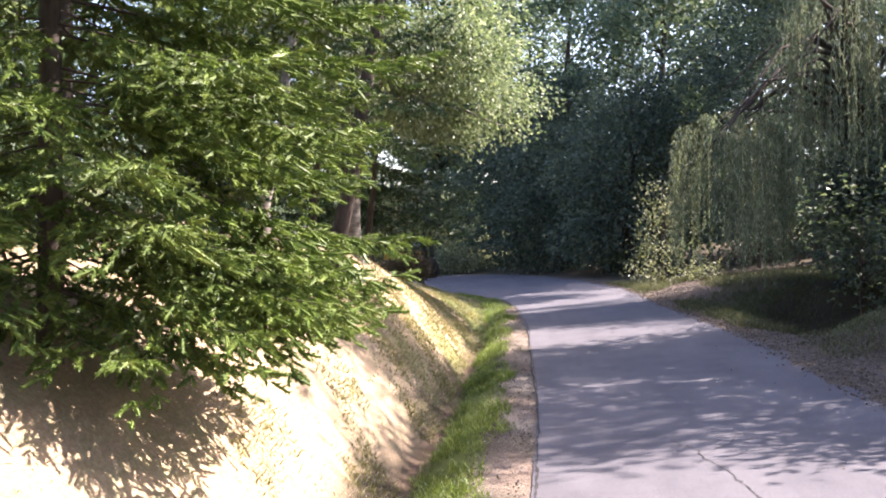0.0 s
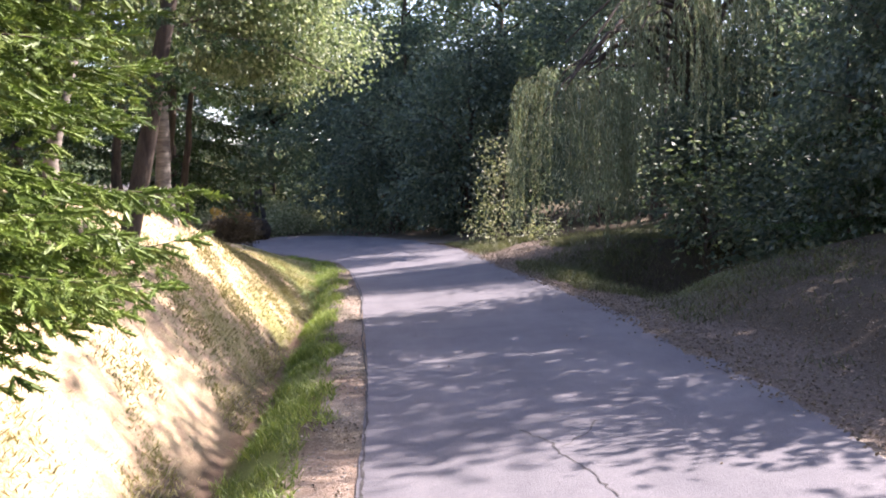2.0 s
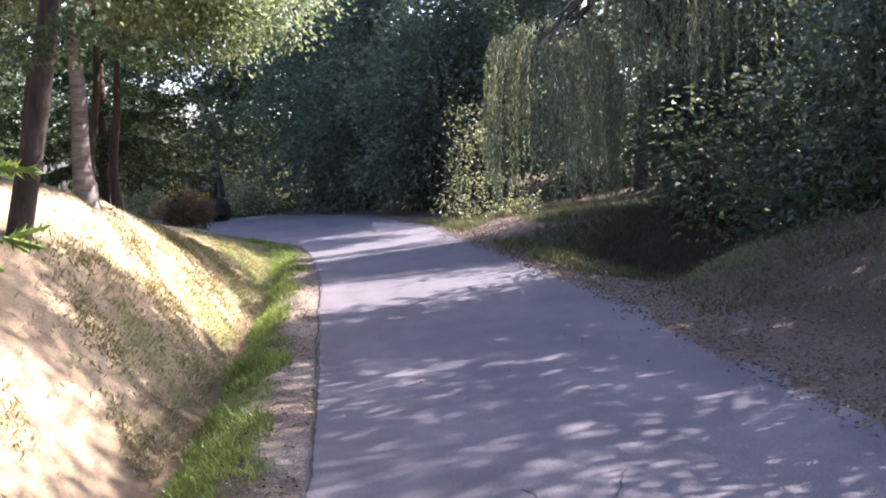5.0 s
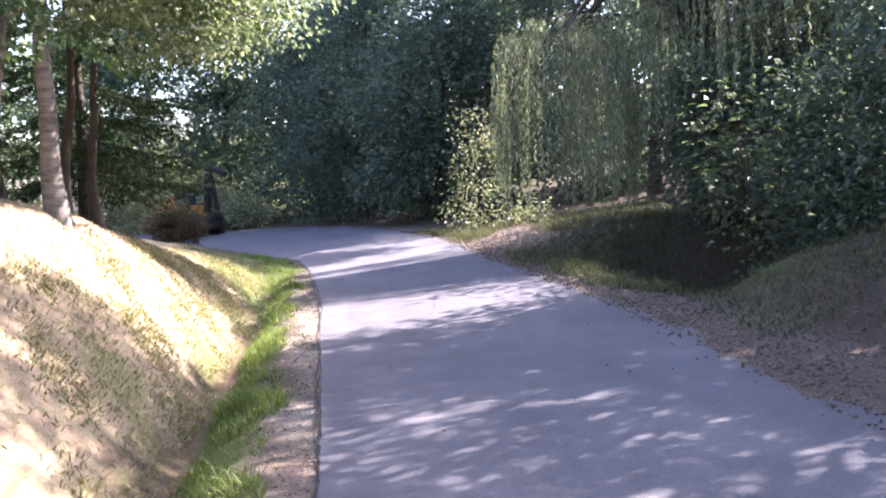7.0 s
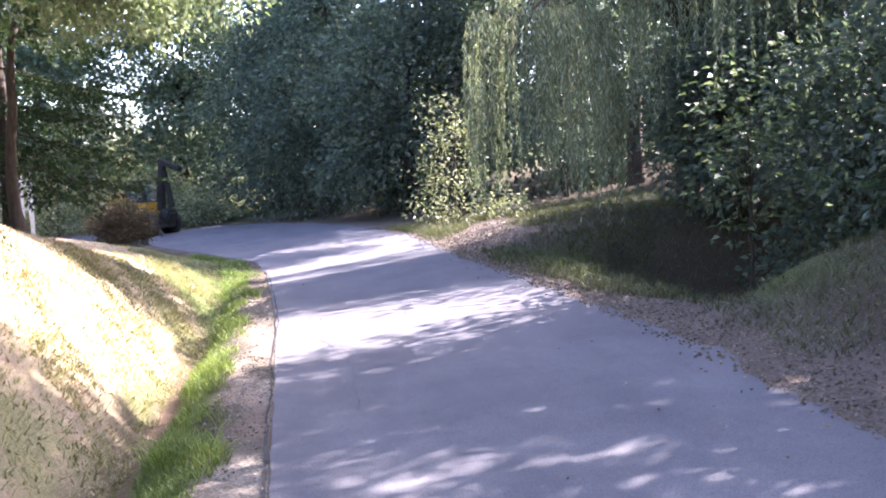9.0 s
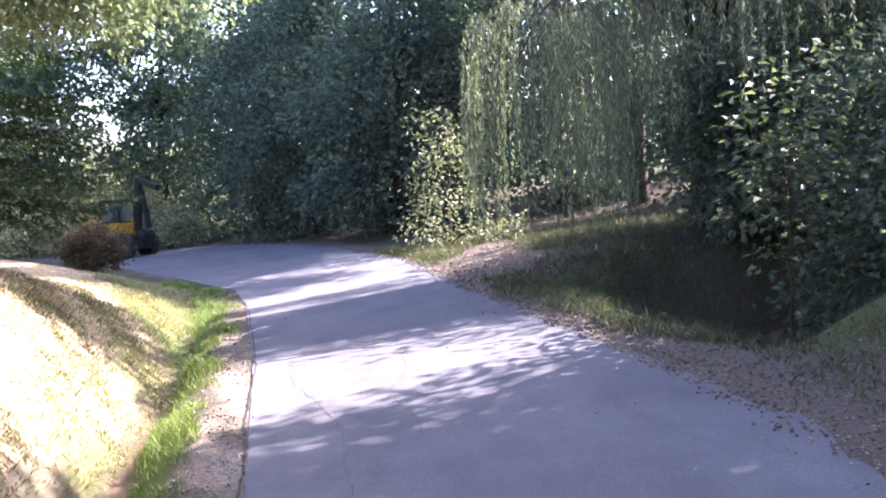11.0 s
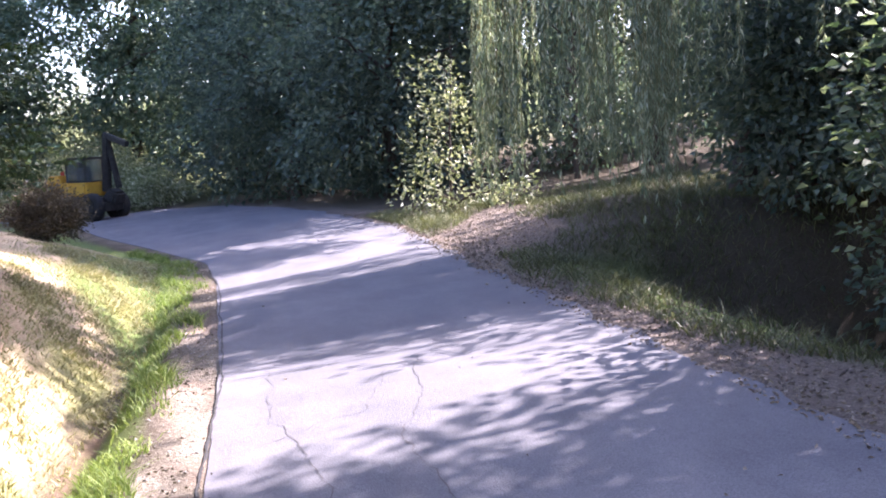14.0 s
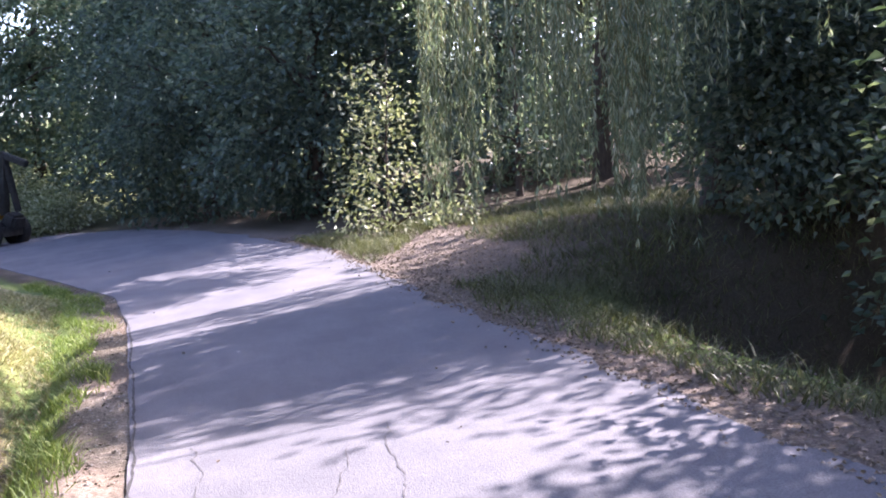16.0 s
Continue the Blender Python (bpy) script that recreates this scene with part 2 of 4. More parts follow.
BANK_U = [0, 0.15, 0.5, 1.0, 1.5, 2.0, 3.0, 6.0, 15.0, 60.0]
BANK_H = [0, 0.05, 0.45, 0.97, 1.42, 1.78, 2.05, 2.2, 2.55, 6.0]


def line(points, y):
    return np.interp(y, points[:, 0], points[:, 1])


def smooth(a, b, v):
    t = np.clip((v - a) / (b - a), 0, 1)
    return t * t * (3 - 2 * t)


def camber(x, y):
    return 0.0746 * np.clip(x, -3.5, 3.6) + 0.004 * np.clip(y, -10, 40) - 0.0755


def wave(x, y, s=1.0):
    return np.sin(1.7 * x * s + 0.6 * y * s) * 0.5 + np.sin(0.9 * y * s - 1.3 * x * s + 1.0) * 0.3 + np.sin(3.1 * x * s + 2.3 * y * s + 2.0) * 0.2


def ground_z(x, y):
    x, y = np.asarray(x, float), np.asarray(y, float)
    seam, edge, ditch = line(SEAM, y), line(EDGE, y), line(DITCH, y)
    z = camber(np.clip(x, seam, edge), y) + 0.004
    deep = 0.39 * (1 - smooth(20, 27, y))
    # shoulder and grass strip fall to the ditch
    s = np.clip((seam - 0.32 - x) / np.maximum(seam - 0.32 - ditch, 0.05), 0, 1)
    z = z - deep * s ** 1.6
    # the bank
    u = np.clip(ditch - x, 0, None)
    high = 1.0 - 0.72 * smooth(17.5, 27, y) * (1 - smooth(3, 9, u))
    z = z + np.interp(u, BANK_U, BANK_H) * high + 0.035 * wave(x, y, 1.6) * smooth(0.2, 1.0, u)
    # the other side: verge, slope and hollow
    w = np.clip(x - edge, 0, None)
    near = 1 - smooth(15.5, 18.5, y)
    z = z + near * (0.30 * smooth(0.7, 2.0, w) + 0.22 * np.clip(w - 1.2, 0, 5))
    z = z + smooth(24.5, 29, y) * (0.10 * np.clip(w - 0.3, 0, 9)) + (0.2 * smooth(22.0, 23.5, y) * np.clip(w - 0.6, 0, 2.4)) * (1 - smooth(24.5, 29, y))
    pit = smooth(0.95, 1.45, w) * (1 - smooth(4.5, 7, w)) * smooth(15.9, 17.0, y) * (1 - smooth(21.2, 22.6, y))
    z = z - 1.5 * pit + 0.09 * np.clip(w - 6, 0, 60)
    z = z + 0.02 * wave(x, y, 1.3) * smooth(0.2, 1.0, w)
    far = np.clip(y - 52, 0, 26)
    return z + 0.16 * far


def spaced(lo, hi, step, ends, grow=1.35):
    mid = list(np.arange(lo, hi + step / 2, step))
    left, right, d = [], [], step
    while d < ends:
        d *= grow
        left.append((left[-1] if left else lo) - d)
        right.append((right[-1] if right else hi) + d)
    return np.array(left[::-1] + mid + right)


# ---- ground and road ----
gx, gy = spaced(-6.5, 8.5, 0.11, 150), spaced(3.0, 32.0, 0.16, 150)
X, Y = np.meshgrid(gx, gy)
Z = ground_z(X, Y)
nx, ny = len(gx), len(gy)
i, j = np.meshgrid(np.arange(ny - 1), np.arange(nx - 1), indexing="ij")
quads = np.stack([i * nx + j, i * nx + j + 1, (i + 1) * nx + j + 1, (i + 1) * nx + j], -1).reshape(-1, 4)
me = mesh_np("ground", np.stack([X, Y, Z], -1).reshape(-1, 3), quads, M_GROUND, True)
seam, edge, ditch = line(SEAM, Y), line(EDGE, Y), line(DITCH, Y)
wob = 0.12 * wave(X, Y, 2.2)
zones = {
    "straw": smooth(0.15, 0.45, ditch - X + wob) * (1 - smooth(30, 36, Y)) * (1 - smooth(5, 9, ditch - X)),
    "soil": np.maximum(0.85 * np.exp(-((X - ditch) / 0.1) ** 2) * (1 - smooth(18, 21, Y)), 0.6 * smooth(0.25, 0.7, wave(X, Y, 0.9) - 0.2) * (X < ditch - 1.0)) * (1 - smooth(20, 26, Y)),
    "grass": smooth(-0.02, 0.14, X - ditch + wob * 0.5 + 1.1 * smooth(20, 25, Y)) * smooth(-0.02, 0.16, seam - 0.42 - X + wob * 0.6) + smooth(0.35, 0.7, X - edge + wob) * (1 - smooth(1.6, 2.4, X - edge)) * smooth(14, 17, Y) * (1 - smooth(21.8, 23.2, Y)) + 0.55 * smooth(43, 46, Y) + 0.8 * smooth(8, 14, ditch - X) * (1 - smooth(40, 46, Y)),
    "weeds": 0.75 * smooth(0.0, 0.5, 0.25 + wave(X, Y, 2.6) - 0.55 * (ditch - X)) * smooth(11, 15, Y) * smooth(0.05, 0.25, ditch - X) * (1 - smooth(1.0, 1.7, ditch - X)),
    "gravel": smooth(-0.55, -0.25, X - seam + wob) * (1 - smooth(0.0, 0.1, X - edge)) * (0.35 + 0.65 * smooth(-0.4, 0.5, wave(X, Y, 3.7))) * (1 - 0.85 * smooth(19, 23.5, Y)),
    "soil_dust": 0.7 * smooth(-0.5, -0.2, X - seam + wob) * (1 - smooth(0.1, 0.3, X - seam)) * smooth(-0.2, 0.6, wave(X + 3.0, Y, 2.9)) * (1 - 0.5 * smooth(20, 23, Y)),
    "litter": smooth(-0.1, 0.05, X - edge) * (1 - smooth(0.7, 1.4, X - edge + wob + 0.45 * smooth(15.5, 18, Y))) + 0.2 * smooth(0.5, 1.2, X - edge) * (1 - smooth(3.5, 5.5, X - edge)) * (1 - smooth(14.5, 16.5, Y)) + smooth(22, 23.5, Y) * (1 - smooth(29.5, 31, Y)) * smooth(0, 0.3, X - edge) * (1 - smooth(1.5, 2.6, X - edge + wob)),
}
for key, val in zones.items():
    me.attributes.new(key, "FLOAT", "POINT").data.foreach_set("value", np.clip(val, 0, 1).astype(np.float32).ravel())
tagged(new("ground", me), "dry grassy bank, grass ditch and leaf-strewn forest floor", "ground", kind="structure")

rng = np.random.default_rng(3)
ry = np.concatenate([np.arange(-28, 4, 0.6), np.arange(4, 34, 0.12), np.arange(34, 60, 0.5)])
rough_l = np.convolve(rng.normal(size=len(ry)), np.ones(3) / 3, "same") * 0.008
rough_r = np.convolve(rng.normal(size=len(ry)), np.ones(5) / 5, "same") * 0.12
cols = np.concatenate([[0, 0], np.linspace(0, 1, 22), [1, 1]])
rx = (line(SEAM, ry) + rough_l)[:, None] * (1 - cols) + (line(EDGE, ry) + rough_r)[:, None] * cols
RY = np.repeat(ry[:, None], len(cols), 1)
rz = camber(rx, RY) + 0.02 + 0.008 * wave(rx, RY, 1.1)
rz[:, 0] -= 0.12
rz[:, -1] -= 0.12
rx[:, -1] += 0.03
n, k = len(ry), len(cols)
i, j = np.meshgrid(np.arange(n - 1), np.arange(k - 1), indexing="ij")
quads = np.stack([i * k + j, i * k + j + 1, (i + 1) * k + j + 1, (i + 1) * k + j], -1).reshape(-1, 4)
road = tagged(new("road", mesh_np("road", np.stack([rx, RY, rz], -1).reshape(-1, 3), quads, M_ASPHALT, True)), "old grey cracked asphalt lane with crumbling edges", "road", kind="structure")


def road_z(x, y):
    return camber(x, y) + 0.02 + 0.008 * wave(x, y, 1.1)


def ribbon(points, width, seed):
    """A thin ragged strip of dark crack on the road."""
    r = np.random.default_rng(seed)
    pts = np.array(points, float)
    d = np.concatenate([[0], np.cumsum(np.linalg.norm(np.diff(pts, axis=0), axis=1))])
    s = np.arange(0, d[-1], 0.06)
    xy = np.c_[np.interp(s, d, pts[:, 0]), np.interp(s, d, pts[:, 1])]
    jag = np.cumsum(r.normal(size=xy.shape) * (0.004 if seed == 1 else 0.014), axis=0)
    xy = xy + jag - np.outer(s / max(d[-1], 0.1), jag[-1]) * 0.7
    t = unit(np.gradient(xy, axis=0))
    nrm = np.c_[-t[:, 1], t[:, 0]] * (width * r.uniform(0.25, 1.2, len(s)))[:, None]
    a, c = xy + nrm, xy - nrm
    v = np.concatenate([np.c_[a, road_z(a[:, 0], a[:, 1]) + 0.004], np.c_[c, road_z(c[:, 0], c[:, 1]) + 0.004]])
    n = len(s)
    f = np.stack([np.arange(n - 1), np.arange(1, n), np.arange(n + 1, 2 * n), np.arange(n, 2 * n - 1)], -1)
    return v, f


# ---- trees ----
def trunk_line(rng, base, height, lean=(0, 0), wander=0.06, n=14):
    s = np.linspace(0, 1, n)
    w = np.cumsum(rng.normal(size=(n, 2)) * wander, axis=0)
    w -= w[0]
    return np.c_[base[0] + lean[0] * s + w[:, 0], base[1] + lean[1] * s + w[:, 1], base[2] - 0.15 + (height + 0.15) * s]


def limb(rng, a, b, r, n=7, sag=0.15):
    s = np.linspace(0, 1, n)[:, None]
    p = a * (1 - s) + b * s
    p[:, 2] += np.sin(np.pi * s[:, 0]) * sag * np.linalg.norm(b - a) * 0.5
    p[1:-1] += rng.normal(size=(n - 2, 3)) * 0.04 * np.linalg.norm(b - a) * 0.4
    return tube(p, r * (1 - 0.8 * s[:, 0]), 5)


def broadleaf(seed, name, label, category, base, height, crown, leaf, material, bark=M_BARK, r=0.16, lean=(0, 0), per=70, sigma=0.3, droop=0.4, group="", limbs=26, wander=0.06, start=0.25, level=0.0):
    """A tree or shrub: tapered trunk, limbs to its clumps, and clumps of leaves in the crown's lobes."""
    rng = np.random.default_rng(seed)
    base = np.array(base, float)
    if base.shape[0] == 2:
        base = np.array([base[0], base[1], float(ground_z(base[0], base[1]))])
    root = thing(name, base, label, category, group)
    tl = trunk_line(rng, (0, 0, 0), height, lean, wander)
    s = np.linspace(0, 1, len(tl))
    flare = r * (1 + 0.5 * np.exp(-s * 18)) * (1 - 0.88 * s)
    centres = []
    for cx, cy, cz, ax, ay, az, n in crown:
        d = unit(rng.normal(size=(n, 3)))
        rad = rng.uniform(0.15, 1, n) ** 0.45
        rad *= 1 + 0.22 * np.sin(d[:, 0] * 5 + seed) * np.cos(d[:, 2] * 4 + d[:, 1] * 3)
        centres.append(np.array([cx, cy, cz]) + d * rad[:, None] * np.array([ax, ay, az]))
    centres = np.concatenate(centres)
    floor_z = ground_z(centres[:, 0] + base[0], centres[:, 1] + base[1]) - base[2]
    centres[:, 2] = np.maximum(centres[:, 2], floor_z + 0.12)
    wood = [tube(tl, flare, 9)]
    for c in centres[rng.permutation(len(centres))[:limbs]]:
        k = np.clip(np.searchsorted(tl[:, 2], max(c[2] - 0.45 * np.hypot(c[0], c[1]) - 0.3, start * height)), 1, len(tl) - 2)
        wood.append(limb(rng, tl[k], c, flare[k] * 0.5))
    v, f = joined(wood)
    part("trunk", mesh_np("trunk", v, f, bark, True), root)
    cnt = np.maximum(6, (per * rng.uniform(0.4, 1.6, len(centres))).astype(int))
    idx = np.repeat(np.arange(len(centres)), cnt)
    off = rng.normal(size=(len(idx), 3)) * sigma * np.array([1, 1, 0.6])
    where = centres[idx] + off
    mid = centres.mean(0)
    along = unit(off + 1e-6) + 0.5 * unit(where - mid) + rng.normal(size=where.shape) * 0.6
    v, f = leaves(rng, where, along, leaf[0], leaf[1], droop, 0.25, level)
    part("crown", mesh_np("crown", v, f, material), root)
    return root


def needle_twig(rng, count, length, reach, width, core):
    """One shoot along x: a thin green core set with loose thin needles."""
    s = np.linspace(0.02, 1, count)
    a = rng.uniform(0, 2 * np.pi, count)
    out = np.c_[np.full(count, 0.8), np.cos(a), np.sin(a) * 0.8]
    p = np.c_[s * length, np.zeros(count), np.zeros(count)]
    taper = (1 - 0.4 * s ** 3)[:, None]
    side = unit(np.cross(out, rng.normal(size=(count, 3)))) * width
    v = np.stack([p - side, p + side, p + out * reach * taper], 1).reshape(-1, 3)
    f = np.arange(count * 3).reshape(-1, 3)
    if not core:
        return v, f
    ring = np.array([(math.cos(t), math.sin(t)) for t in np.arange(4) * math.pi / 2])
    cv = np.concatenate([np.c_[np.full(4, x * length), ring * r] for x, r in ((0.0, core * 0.6), (0.55, core), (0.95, core * 0.75))] + [np.array([[length * 1.08, 0, 0]])])
    cf = []
    for k in range(2):
        for j in range(4):
            n = (j + 1) % 4
            cf += [(k * 4 + j, k * 4 + n, k * 4 + 4 + n), (k * 4 + j, k * 4 + 4 + n, k * 4 + 4 + j)]
    cf += [(8 + j, 8 + (j + 1) % 4, 12) for j in range(4)]
    return np.concatenate([v, cv]), np.concatenate([f, np.array(cf) + len(v)])


def spruce(seed, label, base, height, branches, length, material, detail=1.0, r=0.1, low=0.35, lean=(0, 0), group="spruces on the bank", toward=None, extra=()):
    rng = np.random.default_rng(seed)
    b0 = np.array([base[0], base[1], float(ground_z(base[0], base[1]))])
    root = thing("spruce_tree", b0, label, "tree", group)
    tl = trunk_line(rng, (0, 0, 0), height, lean, 0.012)
    s = np.linspace(0, 1, len(tl))
    rad = r * (1 - 0.9 * s)
    wood = [tube(tl, rad, 9)]
    P, D, U = [], [], []
    for i in range(branches + len(extra)):
        level, spoke = divmod(i, 6)
        h = low + (height - low) * (level / (branches / 6)) ** 1.1 + rng.uniform(-0.07, 0.07)
        a = level * 0.75 + spoke * math.pi / 3 + rng.uniform(-0.25, 0.25)
        ln = length * (1 - (h / height) ** 1.2) * rng.uniform(0.75, 1.12) + 0.25
        if toward is not None:
            ln *= (0.75 + 0.33 * max(0.0, math.cos(a - toward))) * (0.6 + 0.4 * min(1.0, h / 1.1))
        n = 12
        q = np.linspace(0, 1, n)
        rise = 0.22 - 0.5 * (1 - h / height) + rng.uniform(-0.12, 0.12)
        if i >= branches:
            a, h, ln, rise = extra[i - branches]
        o = np.array([np.interp(h, tl[:, 2], tl[:, 0]), np.interp(h, tl[:, 2], tl[:, 1]), h])
        bend = rng.uniform(-0.25, 0.25)
        line3 = o + np.c_[np.cos(a + bend * q) * q * ln, np.sin(a + bend * q) * q * ln, (rise * q - 0.28 * q ** 2 + 0.30 * q ** 3) * ln]
        wood.append(tube(line3, 0.007 * (1 - 0.85 * q) * (0.5 + ln * 0.45), 4))
        tg = unit(np.gradient(line3, axis=0))
        step = 0.075 / detail
        for dist in np.arange(ln * 0.18, ln, step):
            t = dist / ln
            p = np.array([np.interp(t, q, line3[:, m]) for m in range(3)])
            g = np.array([np.interp(t, q, tg[:, m]) for m in range(3)])
            sd = unit(np.cross(g, np.array([0, 0, 1.0])))
            for sgn in (-1, 1):
                sl = (0.13 + 0.62 * min(1, (1 - t) * 1.5) * min(1, t * 2.6)) * min(ln, 2.0) * (0.64 if detail >= 0.8 else 0.6) * rng.uniform(0.45, 1.2)
                d = unit(g * rng.uniform(0.55, 1.0) + sd * sgn * 0.85 + np.array([0, 0, -rng.uniform(0.05, 0.6)]))
                gap = 0.1 if detail >= 0.8 else 0.16
                m = max(1, int(sl / gap))
                for j in range(m):
                    pp = p + d * (j * gap) + np.array([0, 0, -0.35 * (j * gap) ** 2])
                    P.append(pp)
                    D.append(d + rng.normal(size=3) * (0.24 if detail >= 0.8 else 0.1))
                    if j and rng.random() < 0.6:
                        for s2 in (-1, 1):
                            if rng.random() < 0.7:
                                P.append(pp)
                                D.append(unit(d * 0.7 + np.cross(d, np.array([0, 0, 1.0])) * s2 * 0.75 + np.array([0, 0, -0.15]) + rng.normal(size=3) * 0.1))
        P.append(line3[-1])
        D.append(tg[-1])
    P, D = np.array(P), unit(np.array(D))
    tv, tf = needle_twig(rng, 24, 0.115, 0.034, 0.0055, 0.011) if detail >= 0.8 else needle_twig(rng, 7, 0.19, 0.058, 0.022, 0)
    S = unit(np.cross(D, rng.normal(size=D.shape)))
    U = np.cross(S, D)
    sc = rng.uniform(0.75, 1.2, len(P))[:, None, None]
    V = P[:, None] + sc * (D[:, None] * tv[None, :, :1] + S[:, None] * tv[None, :, 1:2] + U[:, None] * tv[None, :, 2:])
    F = (np.arange(len(P))[:, None, None] * len(tv) + tf[None]).reshape(-1, 3)
    v, f = joined(wood)
    part("trunk", mesh_np("trunk", v, f, M_BARK, True), root)
    part("crown", mesh_np("crown", V.reshape(-1, 3), F, material), root)
    return root


spruce(11, "young green spruce with long drooping branches on the bank", (-3.45, 6.7), 7.0, 108, 2.0, M_SPRUCE, 1.0, 0.085, 0.35, toward=0.5,
       extra=((0.68, 0.62, 2.5, -0.1), (0.5, 0.8, 2.2, -0.2), (0.25, 0.6, 2.0, -0.2), (0.0, 0.75, 1.9, -0.25), (-0.3, 0.9, 1.7, -0.2), (0.85, 0.9, 2.2, -0.12), (0.4, 1.5, 2.1, -0.2), (0.1, 1.7, 1.9, -0.22), (0.74, 2.1, 2.95, -0.02), (0.66, 1.5, 2.7, -0.02), (0.8, 2.8, 2.8, 0.0), (0.58, 3.4, 2.4, 0.02), (0.9, 1.9, 2.5, -0.08), (0.62, 2.5, 2.6, -0.05)))
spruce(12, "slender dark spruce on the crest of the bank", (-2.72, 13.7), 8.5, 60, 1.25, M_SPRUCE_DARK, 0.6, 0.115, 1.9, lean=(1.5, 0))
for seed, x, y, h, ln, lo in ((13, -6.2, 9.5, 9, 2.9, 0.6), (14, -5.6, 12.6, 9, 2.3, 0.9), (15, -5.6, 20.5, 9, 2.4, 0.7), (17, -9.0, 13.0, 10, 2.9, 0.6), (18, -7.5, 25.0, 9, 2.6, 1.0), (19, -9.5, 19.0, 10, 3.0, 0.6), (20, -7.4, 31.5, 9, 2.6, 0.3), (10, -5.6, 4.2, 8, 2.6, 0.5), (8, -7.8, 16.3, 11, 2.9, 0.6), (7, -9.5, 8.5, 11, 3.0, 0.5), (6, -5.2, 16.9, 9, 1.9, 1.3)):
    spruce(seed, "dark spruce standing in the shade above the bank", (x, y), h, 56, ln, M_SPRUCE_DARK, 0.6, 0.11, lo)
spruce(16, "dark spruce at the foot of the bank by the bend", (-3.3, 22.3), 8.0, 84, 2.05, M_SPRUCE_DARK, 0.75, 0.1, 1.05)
spruce(9, "dark spruce with hanging branches across the lane", (8.9, 16.6), 9.5, 58, 2.9, M_SPRUCE_DARK, 0.6, 0.13, 1.0, group="roadside trees")

broadleaf(21, "birch_tree", "birch with pale trunk and small sunlit leaves", "tree", (-2.75, 17.6), 8.5,
          [(0.6, 0.9, 4.0, 1.9, 1.6, 1.9, 170), (1.5, 1.2, 3.0, 1.4, 1.2, 1.2, 90), (1.2, 3.0, 3.3, 1.3, 1.5, 1.3, 100), (-0.6, -0.4, 3.4, 1.5, 1.2, 1.2, 80), (0.2, 0.3, 6.6, 1.6, 1.6, 2.2, 70)], (0.078, 0.056), M_BIRCH, M_BIRCHBARK, 0.11, (0.3, 0.2), 105, 0.2, 0.7, "birches on the bank", 34)
broadleaf(22, "birch_tree", "birch with leaning whitish trunk on the bank", "tree", (-3.9, 15.6), 8.0,
          [(0.6, 0.6, 4.6, 1.8, 1.6, 2.0, 200)], (0.065, 0.05), M_BIRCH, M_BIRCHBARK, 0.09, (0.9, 0.1), 70, 0.24, 0.7, "birches on the bank", 22)
for seed, x, y, h in ((23, -3.1, 20.0, 5.5), (24, -2.75, 20.3, 5.0), (25, -3.6, 18.6, 6.5)):
    broadleaf(seed, "sapling_tree", "thin dark-barked tree at the top of the bank", "tree", (x, y), h, [(0, 0, h * 0.85, 0.9, 0.9, 1.0, 55)], (0.07, 0.05), M_WOODS, M_BARK, 0.075, (0.1, 0), 60, 0.28, 0.5, "thin trees on the bank", 14)


